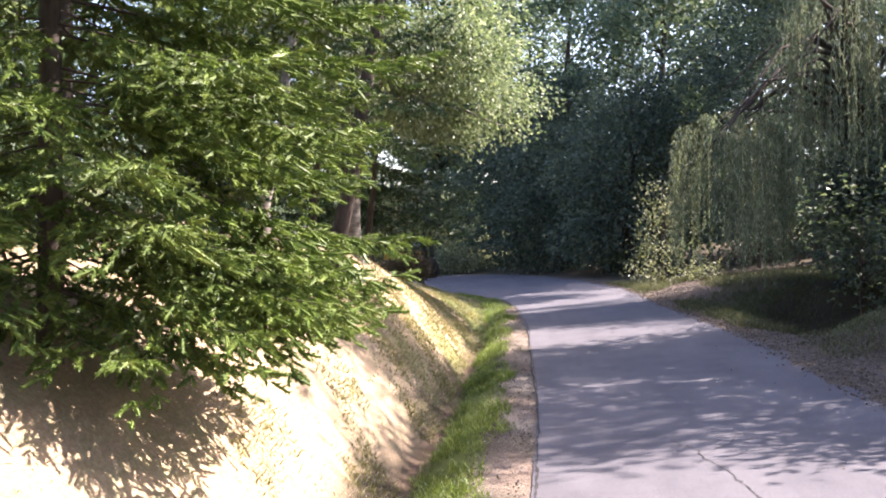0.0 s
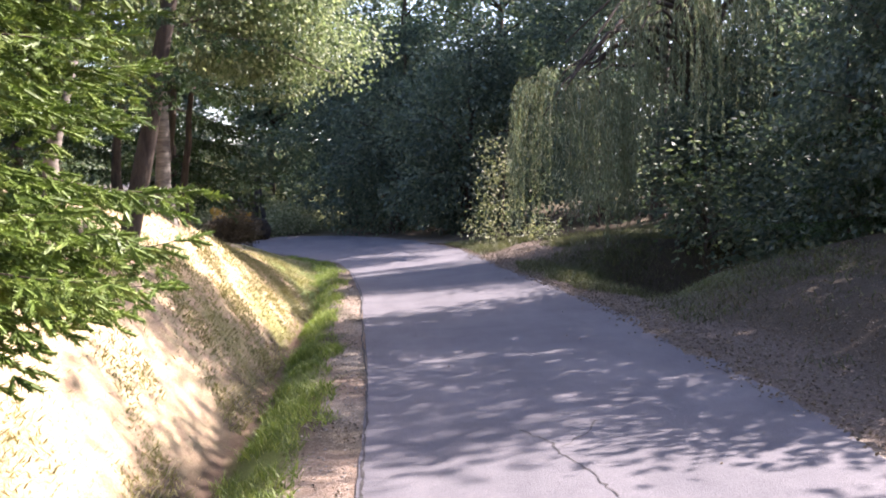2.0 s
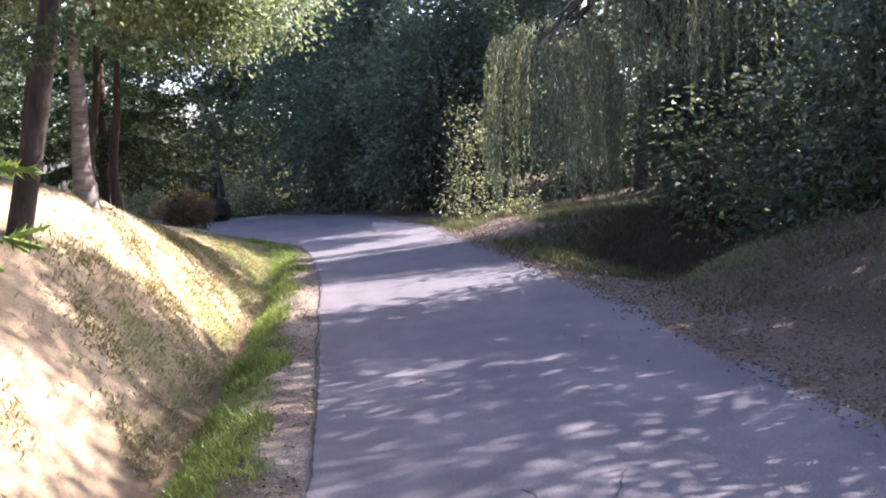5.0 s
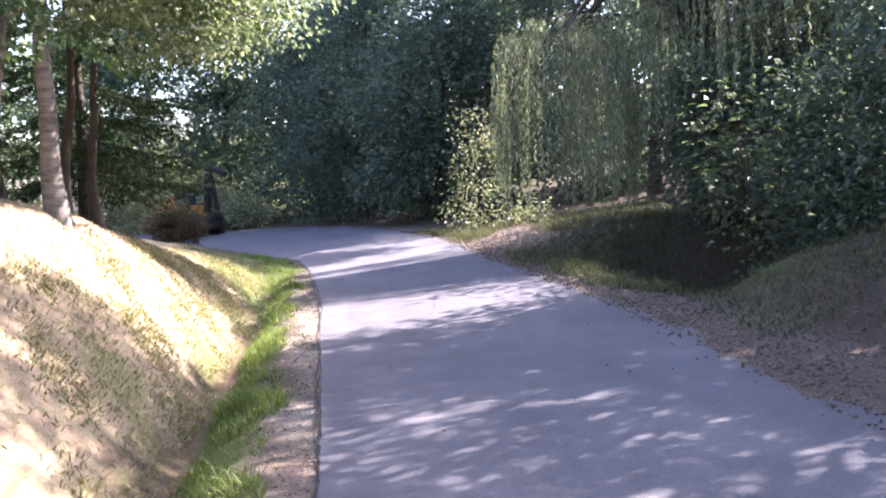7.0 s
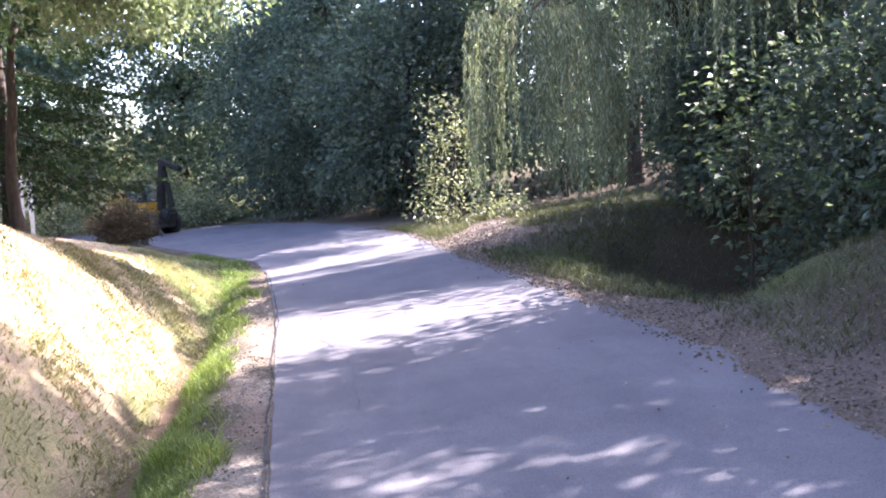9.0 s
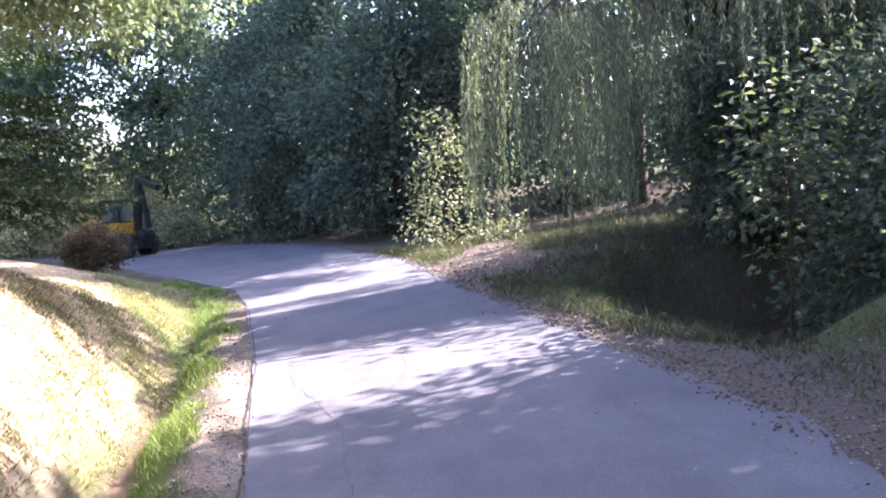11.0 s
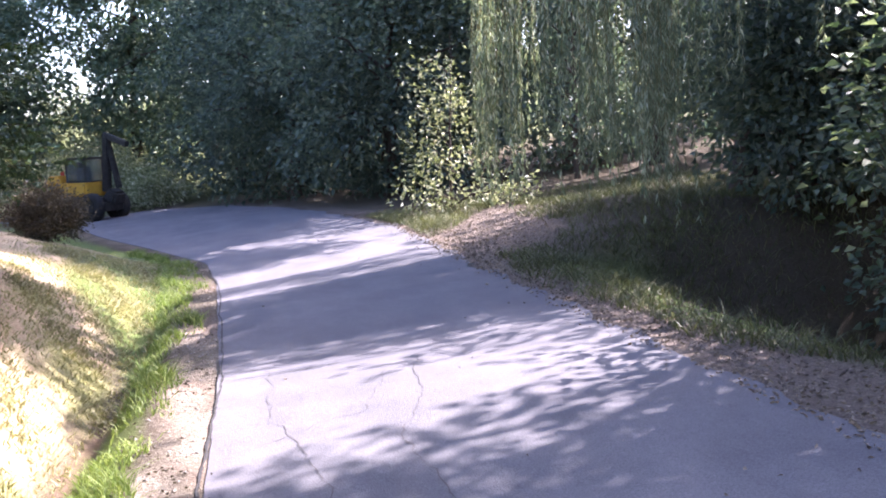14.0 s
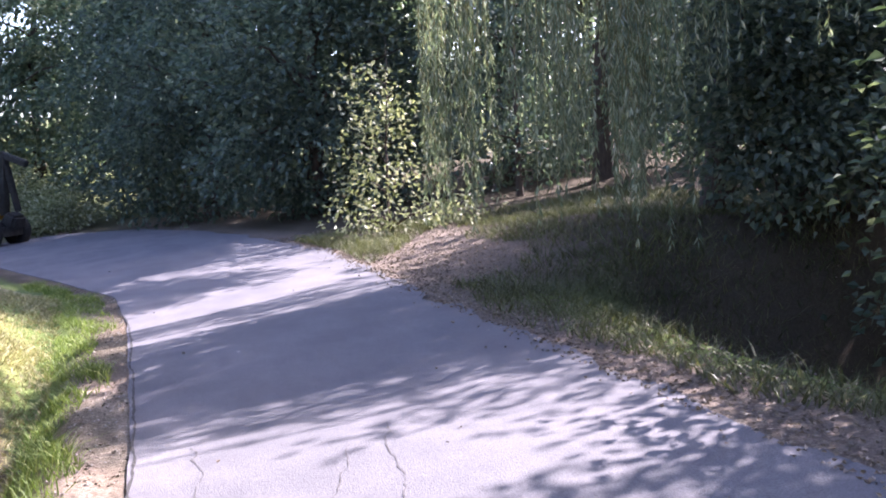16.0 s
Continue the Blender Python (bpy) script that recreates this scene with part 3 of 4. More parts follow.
def willow():
    rng = np.random.default_rng(31)
    x0, y0 = 7.6, 24.6
    z0 = float(ground_z(x0, y0))
    root = thing("weeping_willow", (x0, y0, z0), "weeping willow with long hanging leafy strands over a hollow", "tree")
    tl = trunk_line(rng, (0, 0, 0), 6.2, (0.3, 0), 0.05)
    wood = [tube(tl, 0.24 * (1 - 0.8 * np.linspace(0, 1, len(tl))), 10)]
    # lobes: centre, radii, strands, shortest and longest hang
    lobes = [((4.85, 24.0, 3.95), (1.15, 1.0, 0.65), 150, 1.6, 3.4), ((4.2, 21.6, 3.5), (0.6, 1.0, 0.5), 60, 1.4, 2.9), ((7.3, 22.6, 6.6), (1.7, 1.9, 1.2), 190, 2.2, 4.6),
             ((8.6, 23.8, 5.6), (1.5, 1.5, 1.0), 95, 2.0, 5.0), ((6.0, 21.2, 4.9), (1.1, 0.8, 0.8), 45, 1.4, 3.0)]
    lobes = [(np.array(c) - np.array([x0, y0, z0]), rad, n, lo, hi) for c, rad, n, lo, hi in lobes]
    L, A, strands, branches = [], [], [], []
    for c, rad, n, lo, hi in lobes:
        c, rad = np.array(c), np.array(rad)
        for k in range(5):
            branches.append(limb(rng, tl[6 + k], c + rng.normal(size=3) * rad * 0.45 + np.array([0, 0, rad[2] * 0.6]), 0.075, 9, 0.5))
        tops = unit(rng.normal(size=(18, 3)) * np.array([1, 1, 0.4]) + np.array([0, 0, 0.5]))
        for i in range(n):
            d = unit(tops[rng.integers(18)] + rng.normal(size=3) * 0.1)
            d[2] = abs(d[2])
            p0 = c + d * rad * rng.uniform(0.7, 1.0)
            ln = rng.uniform(lo, hi)
            floor_here = float(ground_z(p0[0] + x0, p0[1] + y0)) - z0 + 0.25
            ln = min(ln, p0[2] - floor_here - rng.uniform(0, 0.6))
            if ln < 0.6:
                continue
            q = np.linspace(0, 1, 12)
            out = unit(np.array([d[0], d[1], 0]) + rng.normal(size=3) * 0.1)
            swing = rng.normal(size=2) * 0.05
            pts = p0 + np.c_[out[0] * 0.34 * (1 - np.exp(-q * 5)) + swing[0] * q * ln * 0.5, out[1] * 0.34 * (1 - np.exp(-q * 5)) + swing[1] * q * ln * 0.5, 0.18 * np.sin(np.minimum(q * 9, np.pi)) * (q < 0.35) - q * ln]
            strands.append(tube(pts, 0.0045 * (1 - 0.6 * q), 3))
            m = int(ln / 0.034)
            s = rng.uniform(0.02, 1, m)
            L.append(np.stack([np.interp(s, q, pts[:, a]) for a in range(3)], 1))
            ang = rng.uniform(0, 2 * np.pi, m)
            A.append(np.c_[np.cos(ang) * 0.55, np.sin(ang) * 0.55, -np.ones(m)])
    v, f = joined(wood)
    part("trunk", mesh_np("trunk", v, f, M_BARK, True), root)
    for v, f in branches:
        part("limb", mesh_np("limb", v, f, M_BARK, True), root)
    v, f = joined(strands)
    part("hanging_twig", mesh_np("hanging_twig", v, f, plain("willow_twig", (0.1, 0.09, 0.03), (0.2, 0.17, 0.06), 20, 0.7), True), root, "thin yellowish hanging twigs")
    L, A = np.concatenate(L), np.concatenate(A)
    v, f = leaves(rng, L, A, 0.1, 0.021, 0.2, 0.2)
    part("crown", mesh_np("crown", v, f, M_WILLOW), root)


willow()

broadleaf(41, "hazel_shrub", "shrub with broad pale leaves beside the hollow", "shrub", (6.0, 18.9), 3.6,
          [(-0.8, -0.9, 3.4, 0.5, 0.5, 0.7, 30), (-0.2, -0.3, 2.6, 0.7, 0.6, 0.9, 30), (0.8, 0.2, 3.3, 0.9, 0.8, 1.2, 30)], (0.115, 0.085), M_HAZEL, M_BARK, 0.035, (0, 0), 7, 0.17, 0.1, "shrubs by the road", 40, 0.03, 0.05, 2.0)
broadleaf(42, "sunlit_shrub", "straggly shrub with small leaves coloured pale as if sunlit", "shrub", (4.45, 29.3), 3.2,
          [(-0.1, 0.0, 1.2, 0.62, 0.6, 0.9, 40), (-0.15, 0.1, 2.2, 0.5, 0.5, 0.85, 30), (0.7, -0.5, 0.35, 0.9, 0.6, 0.3, 26), (-0.6, -0.2, 0.35, 0.5, 0.4, 0.3, 20)], (0.1, 0.05), M_SUN_PALED, M_BARK, 0.03, (0, 0), 13, 0.2, 0.3, "shrubs by the road", 26, 0.03, 0.02)
broadleaf(43, "brown_shrub", "rounded brown withered shrub at the roadside", "shrub", (-2.65, 30.6), 1.15,
          [(0, 0, 0.5, 0.62, 0.62, 0.5, 150)], (0.06, 0.03), M_BROWN, M_BARK, 0.03, (0, 0), 70, 0.12, 0.0, "shrubs by the road", 30, 0.02, 0.0)

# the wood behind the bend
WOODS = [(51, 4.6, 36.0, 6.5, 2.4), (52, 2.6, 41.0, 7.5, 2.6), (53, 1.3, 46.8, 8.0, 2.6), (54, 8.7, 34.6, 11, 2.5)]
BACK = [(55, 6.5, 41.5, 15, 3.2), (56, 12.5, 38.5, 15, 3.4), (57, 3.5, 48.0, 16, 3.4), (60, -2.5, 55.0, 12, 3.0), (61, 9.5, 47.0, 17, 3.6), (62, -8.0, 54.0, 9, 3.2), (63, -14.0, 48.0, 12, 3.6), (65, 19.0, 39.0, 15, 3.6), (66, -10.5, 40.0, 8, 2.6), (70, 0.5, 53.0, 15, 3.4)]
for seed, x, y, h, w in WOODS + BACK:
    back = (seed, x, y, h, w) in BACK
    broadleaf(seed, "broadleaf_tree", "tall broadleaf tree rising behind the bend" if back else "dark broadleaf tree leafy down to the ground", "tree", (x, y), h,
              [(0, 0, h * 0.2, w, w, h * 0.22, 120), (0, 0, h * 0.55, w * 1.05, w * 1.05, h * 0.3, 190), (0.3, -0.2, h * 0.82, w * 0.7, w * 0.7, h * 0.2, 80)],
              (0.235, 0.15) if back else (0.16, 0.11), M_HAZY_WOODS if back else M_WOODS, M_BARK, 0.2, (0.2, 0.1), 46, 0.34, 0.4, "trees behind the bend", 26)

# the trees along the other side, their mostly unseen crowns placed to shade the lane
SIDE = [(71, 9.8, 12.9, 9.8, 1.75), (72, 10.2, 16.4, 15.5, 1.65), (73, 10.1, 17.9, 13.0, 1.3), (75, 13.5, 24.3, 9, 1.8), (78, 9.0, 7.0, 6.0, 1.9), (79, 13.0, 17.5, 8, 2.0), (80, 15.5, 22.5, 9, 2.4)]
for seed, x, y, h, w in SIDE:
    broadleaf(seed, "broadleaf_tree", "dark roadside tree with dense low branches", "tree", (x, y), h,
              [(0, 0, h * 0.3, w, w * 0.9, h * 0.22, 80), (0, 0, h * 0.65, w * 1.1, w, h * 0.3, 175), (0, 0, h * 0.78, w * 1.05, w, h * 0.19, 90 if h > 12 else 10)],
              (0.16, 0.1), M_WOODS, M_BARK, 0.17, (0.2, 0.1), 25, 0.26, 0.4, "roadside trees", 24)


# Two added trees; their crown lobes are set along the sun's rays as shade casters.
broadleaf(48, "broadleaf_tree", "tall tree with a high crown, added to shade the lane", "tree", (9.5, 31.6), 15,
          [(0, 0, 11.2, 2.1, 2.1, 2.9, 170), (-0.6, -0.4, 9.3, 1.5, 1.4, 1.0, 50), (-0.5, -2.4, 7.9, 1.3, 1.2, 1.8, 70)], (0.16, 0.1), M_WOODS, M_BARK, 0.18, (0.3, 0.1), 60, 0.36, 0.4, "roadside trees", 24, 0.05, 0.5)
broadleaf(49, "broadleaf_tree", "tall tree with a high crown, added to shade the lane", "tree", (11.0, 25.3), 15.5,
          [(0, 0, 12.5, 1.9, 1.9, 1.8, 150), (0.2, -0.9, 12.6, 1.6, 1.4, 1.6, 70), (0, -2.0, 7.7, 1.4, 1.3, 1.1, 80)], (0.17, 0.11), M_WOODS, M_BARK, 0.18, (0.2, 0.1), 50, 0.34, 0.4, "roadside trees", 24, 0.05, 0.6)
# Trees beyond the view and behind the camera, added to hold back sky light.
ROUND = [(64, -18.0, 38.0, 12, 3.6), (67, -16.0, 26.0, 12, 3.6), (68, -17.0, 14.0, 12, 3.6), (69, -15.0, 4.0, 12, 3.6), (111, 16.0, 17.0, 13, 3.0), (112, 14.0, 5.0, 13, 3.2), (113, 11.0, -1.5, 12, 3.0), (114, 7.5, -8.0, 13, 3.2), (115, 3.5, -15.0, 13, 3.2), (116, -3.5, -22.0, 14, 3.4), (117, -9.5, -19.0, 13, 3.4), (118, -10.0, -10.0, 12, 3.2), (119, -8.0, -3.0, 11, 2.8), (120, -12.5, -2.0, 13, 3.4), (121, 20.5, 9.0, 13, 3.2), (122, 20.0, 28.0, 14, 3.6)]
for seed, x, y, h, w in ROUND:
    broadleaf(seed, "broadleaf_tree", "tall leafy tree added round the lane, out of view, to cut sky light", "tree", (x, y), h,
              [(0, 0, h * 0.25, w * 0.9, w * 0.9, h * 0.22, 60), (0, 0, h * 0.62, w, w, h * 0.34, 120)], (0.36, 0.24), M_WOODS, M_BARK, 0.2, (0.2, 0.1), 22, 0.5, 0.4, "trees round the lane", 16)
THICKET = [(81, 7.6, 23.1, 3.2, 1.2), (82, 8.0, 19.8, 4.4, 1.3), (83, 7.4, 15.7, 7.0, 1.3), (84, 7.3, 12.9, 6.4, 1.25), (85, 7.7, 17.4, 6.9, 1.45), (103, 8.6, 18.3, 6.6, 1.3), (86, 8.9, 22.9, 5.2, 1.5), (87, 9.7, 25.4, 5.6, 1.6), (88, 6.9, 10.2, 4.0, 1.2), (89, 9.7, 20.6, 7.2, 1.5), (90, 10.6, 30.2, 3.6, 1.5), (91, 7.8, 31.9, 7.5, 1.3)]
for seed, x, y, h, w in THICKET:
    broadleaf(seed, "thicket_shrub", "dense dark shrub leafy down to the ground", "shrub", (x, y), h,
              [(0, 0, h * 0.28, w, w, h * 0.28, 70), (0, 0, h * 0.65, w * 0.9, w * 0.9, h * 0.32, 90)],
              (0.12, 0.08), M_WOODS, M_BARK, 0.06, (0.1, 0.1), 36 if h > 6 else 52, 0.27, 0.4, "thicket by the hollow", 22, 0.03, 0.03)
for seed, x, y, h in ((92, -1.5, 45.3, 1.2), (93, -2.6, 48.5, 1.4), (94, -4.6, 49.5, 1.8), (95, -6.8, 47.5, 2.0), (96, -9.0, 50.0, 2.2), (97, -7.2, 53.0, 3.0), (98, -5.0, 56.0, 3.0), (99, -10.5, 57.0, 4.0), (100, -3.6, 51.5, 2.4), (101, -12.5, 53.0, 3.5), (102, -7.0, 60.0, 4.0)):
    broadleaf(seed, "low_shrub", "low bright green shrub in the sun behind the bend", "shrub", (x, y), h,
              [(0, 0, h * 0.45, 0.6 + 0.4 * h, 0.6 + 0.4 * h, h * 0.5, 70)], (0.13, 0.08), M_SUN_PALED, M_BARK, 0.03, (0, 0), 40, 0.25, 0.2, "green shrubs behind the bend", 14, 0.02, 0.0)


# ---- the excavator beyond the bend ----
def box(bm, size, at, bevel=0.02, rot=None, taper=1.0):
    r = bmesh.ops.create_cube(bm, size=1.0)
    vs = r["verts"]
    for v in vs:
        k = taper if v.co.z > 0 else 1.0
        v.co = Vector((v.co.x * size[0] * k, v.co.y * size[1] * k, v.co.z * size[2]))
    if bevel:
        es = list({e for v in vs for e in v.link_edges})
        vs = list({v for f in bmesh.ops.bevel(bm, geom=es, offset=bevel, segments=2, affect="EDGES")["faces"] for v in f.verts} | {v for v in vs if v.is_valid})
    m = Matrix.Translation(at) @ (rot if rot else Matrix.Identity(4))
    bmesh.ops.transform(bm, matrix=m, verts=vs)


def excavator():
    x0, y0 = -3.3, 43.2
    z0 = float(ground_z(x0, y0))
    ex = thing("wheeled_excavator", (x0, y0, z0), "yellow wheeled excavator with black cab frame parked at the roadside", "excavator", turn=-38)
    ex.scale = (0.84, 0.84, 0.84)
    bm = bmesh.new()
    box(bm, (2.0, 1.1, 0.32), (0, 0, 0.66), 0.04)
    box(bm, (0.5, 1.3, 0.3), (0.95, 0, 0.5), 0.03)
    part("chassis", (bm, M_BLACK), ex)
    bm = bmesh.new()
    box(bm, (1.75, 1.35, 0.48), (-0.25, 0, 1.12), 0.08, None, 0.96)
    box(bm, (0.7, 1.3, 0.35), (-1.0, 0, 1.45), 0.1, None, 0.9)
    part("body", (bm, M_YELLOW), ex, "faded yellow bodywork")
    cab = bmesh.new()
    box(cab, (0.98, 0.98, 0.09), (0, 0, 2.18), 0.035)
    cabin = part("cab", (cab, M_BLACK), ex, "black cab frame with windows")
    bm = bmesh.new()
    box(bm, (0.92, 0.92, 0.07), (0, 0, 1.38), 0.01)
    part("cab_floor", (bm, M_BLACK), cabin)
    for px in (-0.42, 0.42):
        for py in (-0.42, 0.42):
            bm = bmesh.new()
            box(bm, (0.07, 0.07, 0.82), (px, py, 1.75), 0.01)
            part("cab_post", (bm, M_BLACK), cabin)
    for at, size in (((0, -0.43, 1.76), (0.78, 0.012, 0.72)), ((0.43, 0, 1.76), (0.012, 0.78, 0.72)), ((-0.43, 0, 1.76), (0.012, 0.78, 0.72)), ((0, 0.43, 1.76), (0.78, 0.012, 0.72))):
        bm = bmesh.new()
        box(bm, size, at, 0)
        part("window_pane", (bm, M_GLASS), cabin)
    bm = bmesh.new()
    box(bm, (0.4, 0.4, 0.5), (-0.05, 0, 1.62), 0.06)
    box(bm, (0.1, 0.4, 0.55), (-0.25, 0, 1.9), 0.04)
    part("seat", (bm, M_BLACK), cabin)
    for sx in (-0.78, 0.78):
        for sy in (-0.62, 0.62):
            a = np.linspace(0, 2 * np.pi, 29)
            prof = [(0.26, -0.17), (0.43, -0.18), (0.49, -0.12), (0.5, 0), (0.49, 0.12), (0.43, 0.18), (0.26, 0.17)]
            v = np.array([(sx + p * math.cos(t), sy + w, 0.5 + p * math.sin(t)) for t in a[:-1] for p, w in prof])
            k = len(prof)
            f = [(i * k + j, i * k + j + 1, ((i + 1) % 28) * k + j + 1, ((i + 1) % 28) * k + j) for i in range(28) for j in range(k - 1)]
            wheel = part("wheel", mesh_np("wheel", v, f, M_RUBBER, True), ex)
            bm = bmesh.new()
            bmesh.ops.create_cone(bm, segments=20, radius1=0.27, radius2=0.2, depth=0.26, cap_ends=True, matrix=pose(sx, sy, 0.5, 90))
            part("rim", (bm, M_BLACK), wheel)
    bm = bmesh.new()
    box(bm, (0.26, 0.24, 1.9), (0.88, 0.15, 1.95), 0.03, pose(0, 0, 0, 0, 6, 0))
    box(bm, (1.1, 0.2, 0.2), (1.35, 0.15, 2.78), 0.03, pose(0, 0, 0, 0, 20, 0))
    part("boom", (bm, M_BLACK), ex, "dark folded boom")
    bm = bmesh.new()
    box(bm, (0.18, 0.18, 1.5), (1.2, 0.15, 1.85), 0.03, pose(0, 0, 0, 0, -12, 0))
    part("stick", (bm, M_BLACK), ex)
    bm = bmesh.new()
    box(bm, (0.55, 0.7, 0.45), (1.15, 0.15, 0.85), 0.08, pose(0, 0, 0, 0, 25, 0), 0.8)
    part("bucket", (bm, M_BLACK), ex)
    bm = bmesh.new()
    bmesh.ops.create_cone(bm, segments=12, radius1=0.04, radius2=0.035, depth=0.5, cap_ends=True, matrix=pose(-0.9, 0.3, 1.85))
    part("exhaust_pipe", (bm, M_BLACK), ex)
    bm = bmesh.new()
    bmesh.ops.create_cone(bm, segments=12, radius1=0.07, radius2=0.05, depth=0.14, cap_ends=True, matrix=pose(-0.75, -0.3, 1.7))
    part("warning_lamp", (bm, M_RED), ex, "small red warning lamp")


excavator()


# ---- white fence on the terrace ----
def fence():
    x0, y0 = -5.9, 27.6
    z0 = float(ground_z(x0, y0))
    fe = thing("picket_fence", (x0, y0, z0), "low white wooden picket fence behind the trees", "fence", turn=12)
    for k in range(14):
        bm = bmesh.new()
        box(bm, (0.075, 0.02, 0.86), (k * 0.145, 0, 0.47), 0.006, None, 0.9)
        part("picket", (bm, M_WHITE), fe)
    for z in (0.25, 0.7):
        bm = bmesh.new()
        box(bm, (2.0, 0.04, 0.07), (0.95, 0.03, z), 0.006)
        part("rail", (bm, M_WHITE), fe)
    for px in (0.0, 0.95, 1.9):
        bm = bmesh.new()
        box(bm, (0.08, 0.08, 1.3), (px, 0.09, 0.3), 0.01)
        part("post", (bm, M_WHITE), fe)


fence()

# ---- cracks, stones, grass ----
for seed, pts, w in ((1, [(float(line(SEAM, t)) + 0.02, t) for t in np.arange(4.0, 26.0, 0.5)], 0.011),
                     (2, [(0.92, 7.0), (0.86, 7.8), (0.83, 8.65), (0.68, 9.2)], 0.007), (3, [(0.83, 8.65), (1.15, 8.9), (1.3, 9.3)], 0.005),
                     (4, [(0.3, 16.9), (1.0, 17.2), (1.3, 18.2)], 0.0035), (5, [(1.1, 15.2), (1.2, 16.8), (1.6, 18.6)], 0.004), (6, [(0.5, 14.0), (0.6, 16.5), (0.5, 18.8)], 0.0035)):
    v, f = ribbon(pts, w, seed)
    part("crack", mesh_np("crack", v, f, M_TAR if seed < 4 else M_CRACK), road)


def scatter(rng, n, x0, x1, y0, y1, keep):
    xy = np.c_[rng.uniform(x0, x1, n), rng.uniform(y0, y1, n)]
    return xy[keep(xy[:, 0], xy[:, 1], rng.random(n))]


rng = np.random.default_rng(5)
strip = scatter(rng, 300000, -4, 1, 4, 30, lambda x, y, r: (x > line(DITCH, y) + 0.06 + 0.12 * wave(x, y, 3.3)) & (x < line(SEAM, y) - 0.34 + 0.17 * wave(x, y, 2.6) + 0.05 * wave(x, y, 7.0) + 0.12 * smooth(19, 23, y)) & (r < 0.42 + 0.55 * wave(x, y, 2.9) + 0.35 * wave(x, y, 8.0)))
tall = 0.04 + 0.06 * np.clip(0.5 + wave(strip[:, 0], strip[:, 1], 3.6) + 0.6 * wave(strip[:, 0], strip[:, 1], 9.0), 0, 1.4)
v, f = blades(rng, strip, ground_z(strip[:, 0], strip[:, 1]), tall, 0.0045, 0.9)
tagged(new("grass_verge", mesh_np("grass_verge", v, f, M_GRASS)), "bright green grass along the ditch", "grass", kind="stuff")
dry = scatter(rng, 110000, -7, 0, 4, 32, lambda x, y, r: (x < line(DITCH, y) - 0.1) & (r < 0.5 + 0.5 * wave(x, y, 1.4)))
v, f = blades(rng, dry, ground_z(dry[:, 0], dry[:, 1]), 0.028, 0.0045, 1.9)
tagged(new("dry_grass", mesh_np("dry_grass", v, f, M_STRAW)), "short straw-coloured dry grass on the bank", "grass", kind="stuff")
tufts = scatter(rng, 230000, -5, 0, 7, 28, lambda x, y, r: ((x < line(DITCH, y) - 0.07) | (y > 19)) & (x < line(DITCH, y) + 0.1) & (r < (0.8 * smooth(0.1, 0.6, wave(x, y, 3.1)) + 0.45 * smooth(11, 15, y) * (0.6 + 0.6 * wave(x, y, 5.0))) * (1 - smooth(0.5 + 0.4 * smooth(11, 15, y), 1.3 + 0.7 * smooth(11, 15, y), line(DITCH, y) - x))))
v, f = blades(rng, tufts, ground_z(tufts[:, 0], tufts[:, 1]), 0.045, 0.007, 1.3)
tagged(new("weed_tufts", mesh_np("weed_tufts", v, f, M_WEED)), "yellow-green weeds low on the bank", "grass", kind="stuff")
right = scatter(rng, 60000, 3, 9, 13.5, 23.2, lambda x, y, r: (r < 0.35 + 0.65 * smooth(15.5, 17.0, y)) & (x > line(EDGE, y) + 0.7 - 0.45 * smooth(15.5, 18, y) + 0.25 * wave(x, y, 2)) & (x < line(EDGE, y) + 3.2) & (r < 0.5 + 0.5 * wave(x, y, 2.0)))
right = np.concatenate([right, scatter(rng, 22000, 2, 8.5, 6.5, 15.5, lambda x, y, r: (x > line(EDGE, y) + 0.9 + 0.3 * wave(x, y, 2)) & (r < (0.25 + 0.6 * wave(x, y, 2.6) + 0.3 * wave(x, y, 0.8)) * (1 - smooth(3.2, 4.6, x - line(EDGE, y))))), scatter(rng, 16000, 3.0, 5.4, 26.0, 31, lambda x, y, r: (x > line(EDGE, y) + 0.12) & (r < 0.5 + 0.6 * wave(x, y, 2.2)) & (x < 3.3 + 0.6 * (y - 26.0))), scatter(rng, 26000, 3.5, 9.0, 21.5, 30, lambda x, y, r: (x > line(EDGE, y) + 1.1 + 0.16 * (y - 21.5) + 0.3 * wave(x, y, 2.0)) & (r < 0.65 + 0.5 * wave(x, y, 2.4)))])
v, f = blades(rng, right, ground_z(right[:, 0], right[:, 1]), 0.075 + 0.045 * smooth(15.5, 17.5, right[:, 1]), 0.0055, 1.1)
tagged(new("rough_grass", mesh_np("rough_grass", v, f, M_ROUGH)), "rough grass on the lip of the hollow", "grass", kind="stuff")
lit = scatter(rng, 60000, 2.5, 8, 6, 32, lambda x, y, r: ((x > line(EDGE, y) - 0.1) & (r < 1.1 - 0.45 * (x - line(EDGE, y)))) | ((x > line(EDGE, y) - 0.3) & (r < 0.05)) | ((y > 22) & (x > line(EDGE, y)) & (r < 0.6 - 0.22 * (x - line(EDGE, y)))) | ((y < 15.5) & (x > line(EDGE, y)) & (r < 0.22)))
v, f = leaves(rng, np.c_[lit, np.maximum(ground_z(lit[:, 0], lit[:, 1]) + 0.012, np.where(lit[:, 0] < line(EDGE, lit[:, 1]) + 0.1, road_z(lit[:, 0], lit[:, 1]) + 0.008, -9))], np.c_[rng.normal(size=(len(lit), 2)), rng.uniform(-0.1, 0.25, len(lit))], 0.034, 0.021)
tagged(new("leaf_litter", mesh_np("leaf_litter", v, f, M_LITTER)), "brown fallen leaves along the lane", "leaves", kind="stuff")
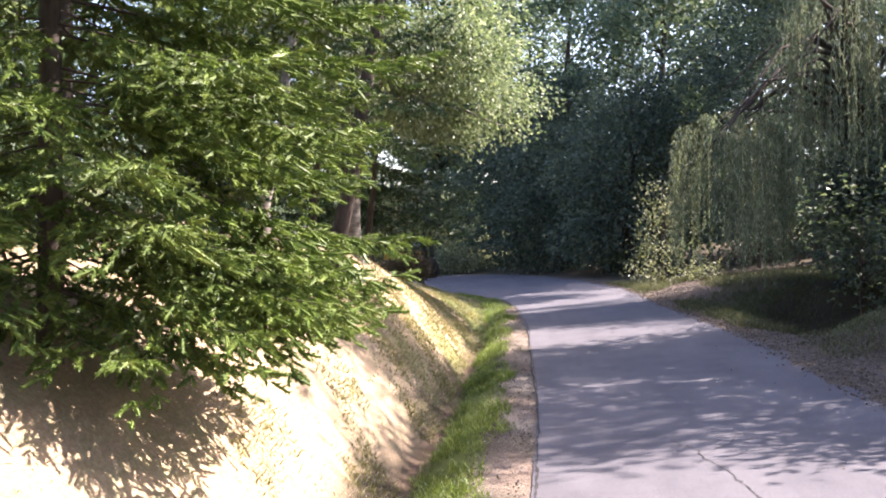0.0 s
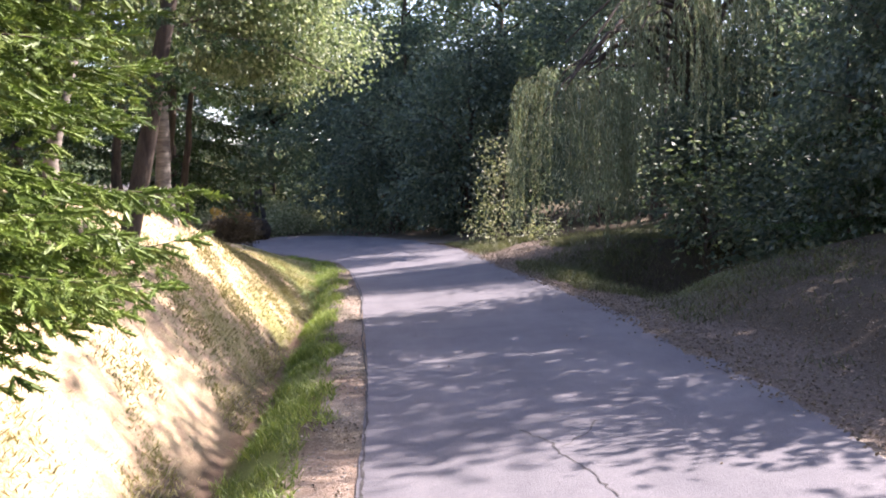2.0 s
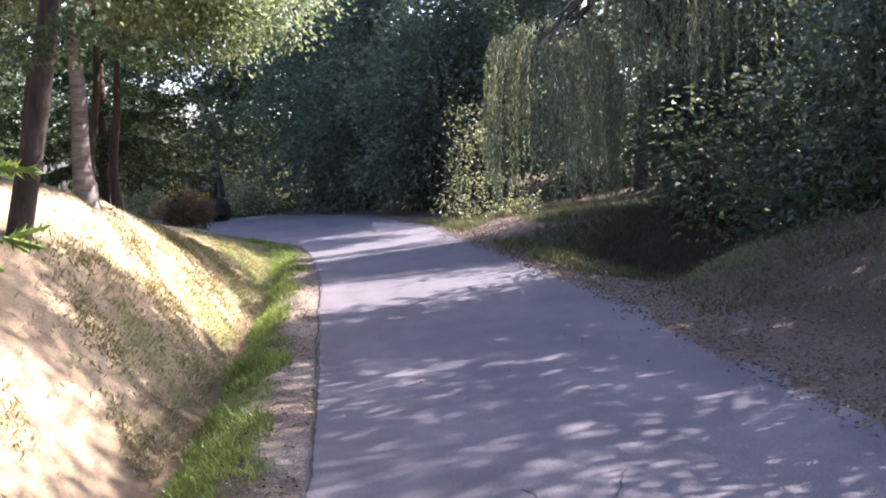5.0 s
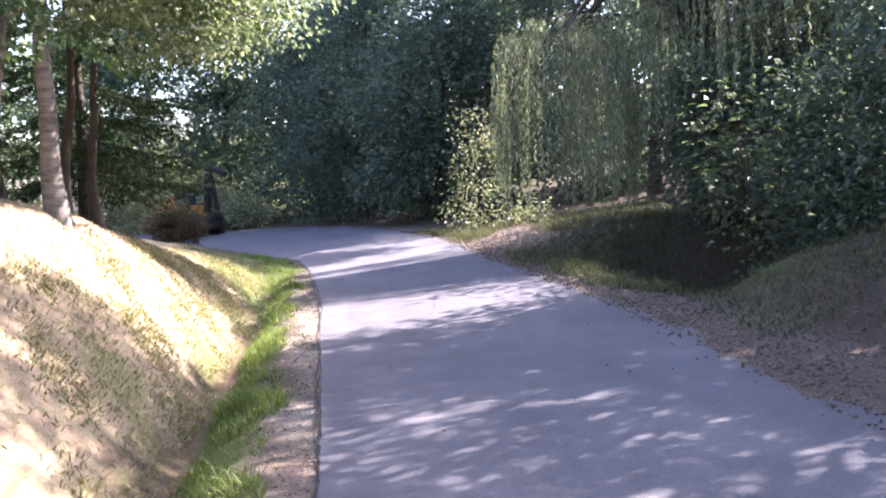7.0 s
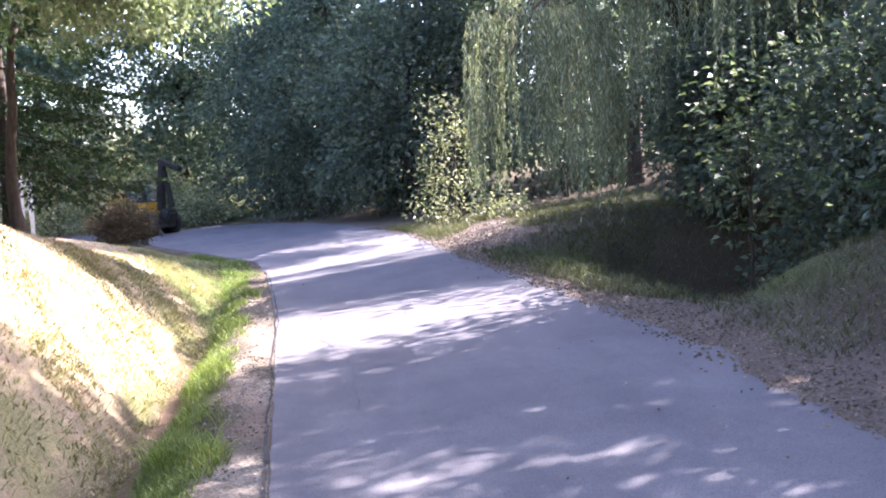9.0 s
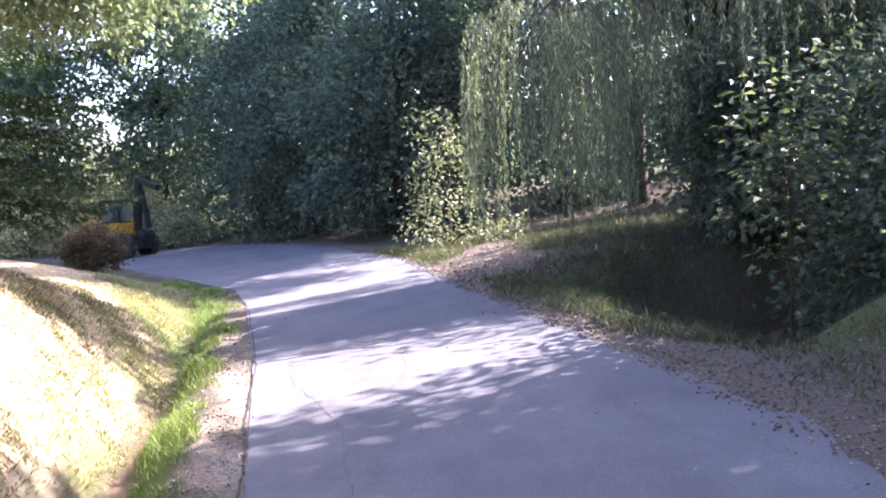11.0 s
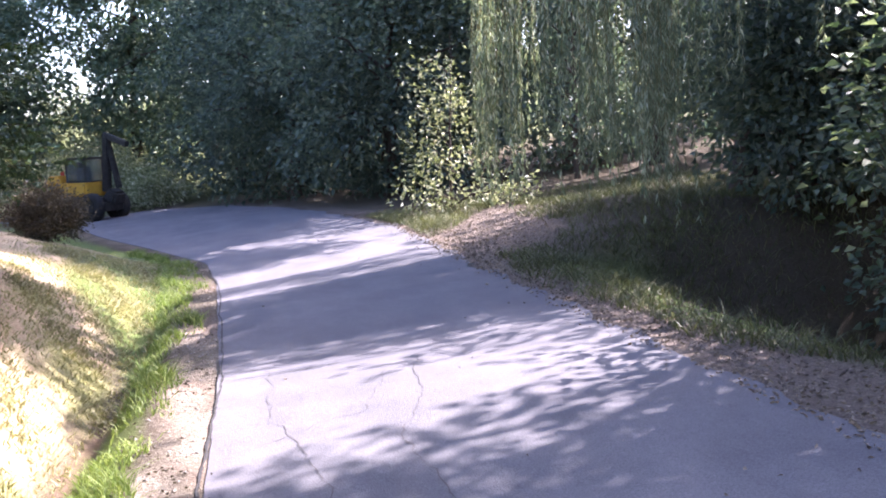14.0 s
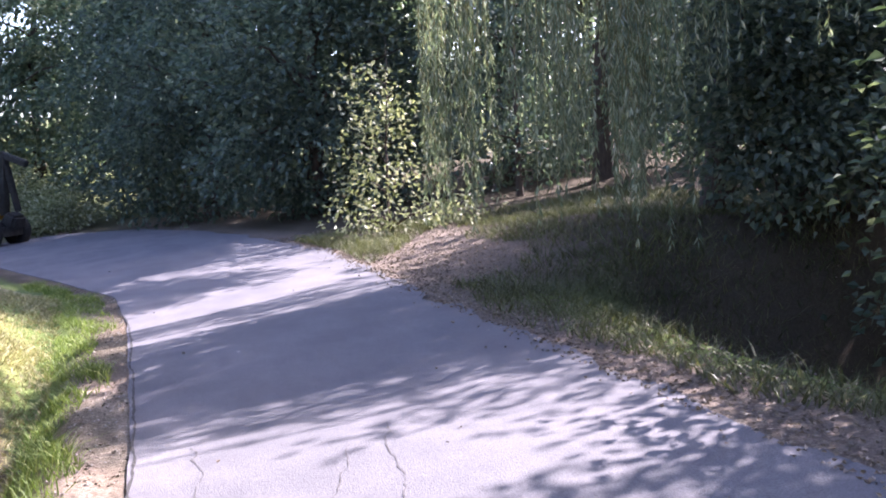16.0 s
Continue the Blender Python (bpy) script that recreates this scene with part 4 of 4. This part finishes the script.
deb = scatter(rng, 26000, -2.6, 0.6, 5, 27, lambda x, y, r: (x > line(SEAM, y) - 0.55) & (x < line(SEAM, y) + 0.04) & (r < 0.3 + 0.7 * wave(x, y, 4.1)))
v, f = leaves(rng, np.c_[deb, ground_z(deb[:, 0], deb[:, 1]) + 0.008], np.c_[rng.normal(size=(len(deb), 2)), rng.uniform(-0.05, 0.2, len(deb))], 0.024, 0.013)
tagged(new("shoulder_debris", mesh_np("shoulder_debris", v, f, M_BROWN)), "brown twigs and leaf crumbs on the shoulder", "leaves", kind="stuff")
few = scatter(rng, 260, -2, 3.2, 5, 32, lambda x, y, r: (x > line(SEAM, y) + 0.05) & (x < line(EDGE, y)) & (r < 0.25 + 0.75 * smooth(0.4, 1.0, (x - line(SEAM, y)) / 3.0)))
v, f = leaves(rng, np.c_[few, road_z(few[:, 0], few[:, 1]) + 0.008], np.c_[rng.normal(size=(len(few), 2)), rng.uniform(-0.02, 0.12, len(few))], 0.028, 0.018)
tagged(new("scattered_leaves", mesh_np("scattered_leaves", v, f, M_LITTER)), "single brown leaves lying on the asphalt", "leaves", kind="stuff")
peb = scatter(rng, 14000, -2, 1, 6, 27, lambda x, y, r: (x > line(SEAM, y) - 0.48) & (x < line(SEAM, y) - 0.02))
pz = ground_z(peb[:, 0], peb[:, 1])
sz = 0.003 + 0.015 * rng.random(len(peb)) ** 3
octa = np.array([(1, 0, 0), (0, 1, 0), (-1, 0, 0), (0, -1, 0), (0, 0, 0.6), (0, 0, -0.6)])
V = np.c_[peb, pz + sz * 0.3][:, None] + octa[None] * sz[:, None, None] * rng.uniform(0.7, 1.3, (len(peb), 6, 1))
tri = np.array([(0, 1, 4), (1, 2, 4), (2, 3, 4), (3, 0, 4), (1, 0, 5), (2, 1, 5), (3, 2, 5), (0, 3, 5)])
tagged(new("shoulder_gravel", mesh_np("shoulder_gravel", V.reshape(-1, 3), (np.arange(len(peb))[:, None, None] * 6 + tri[None]).reshape(-1, 3), M_STONE)), "loose pale gravel on the shoulder", "gravel", kind="stuff")
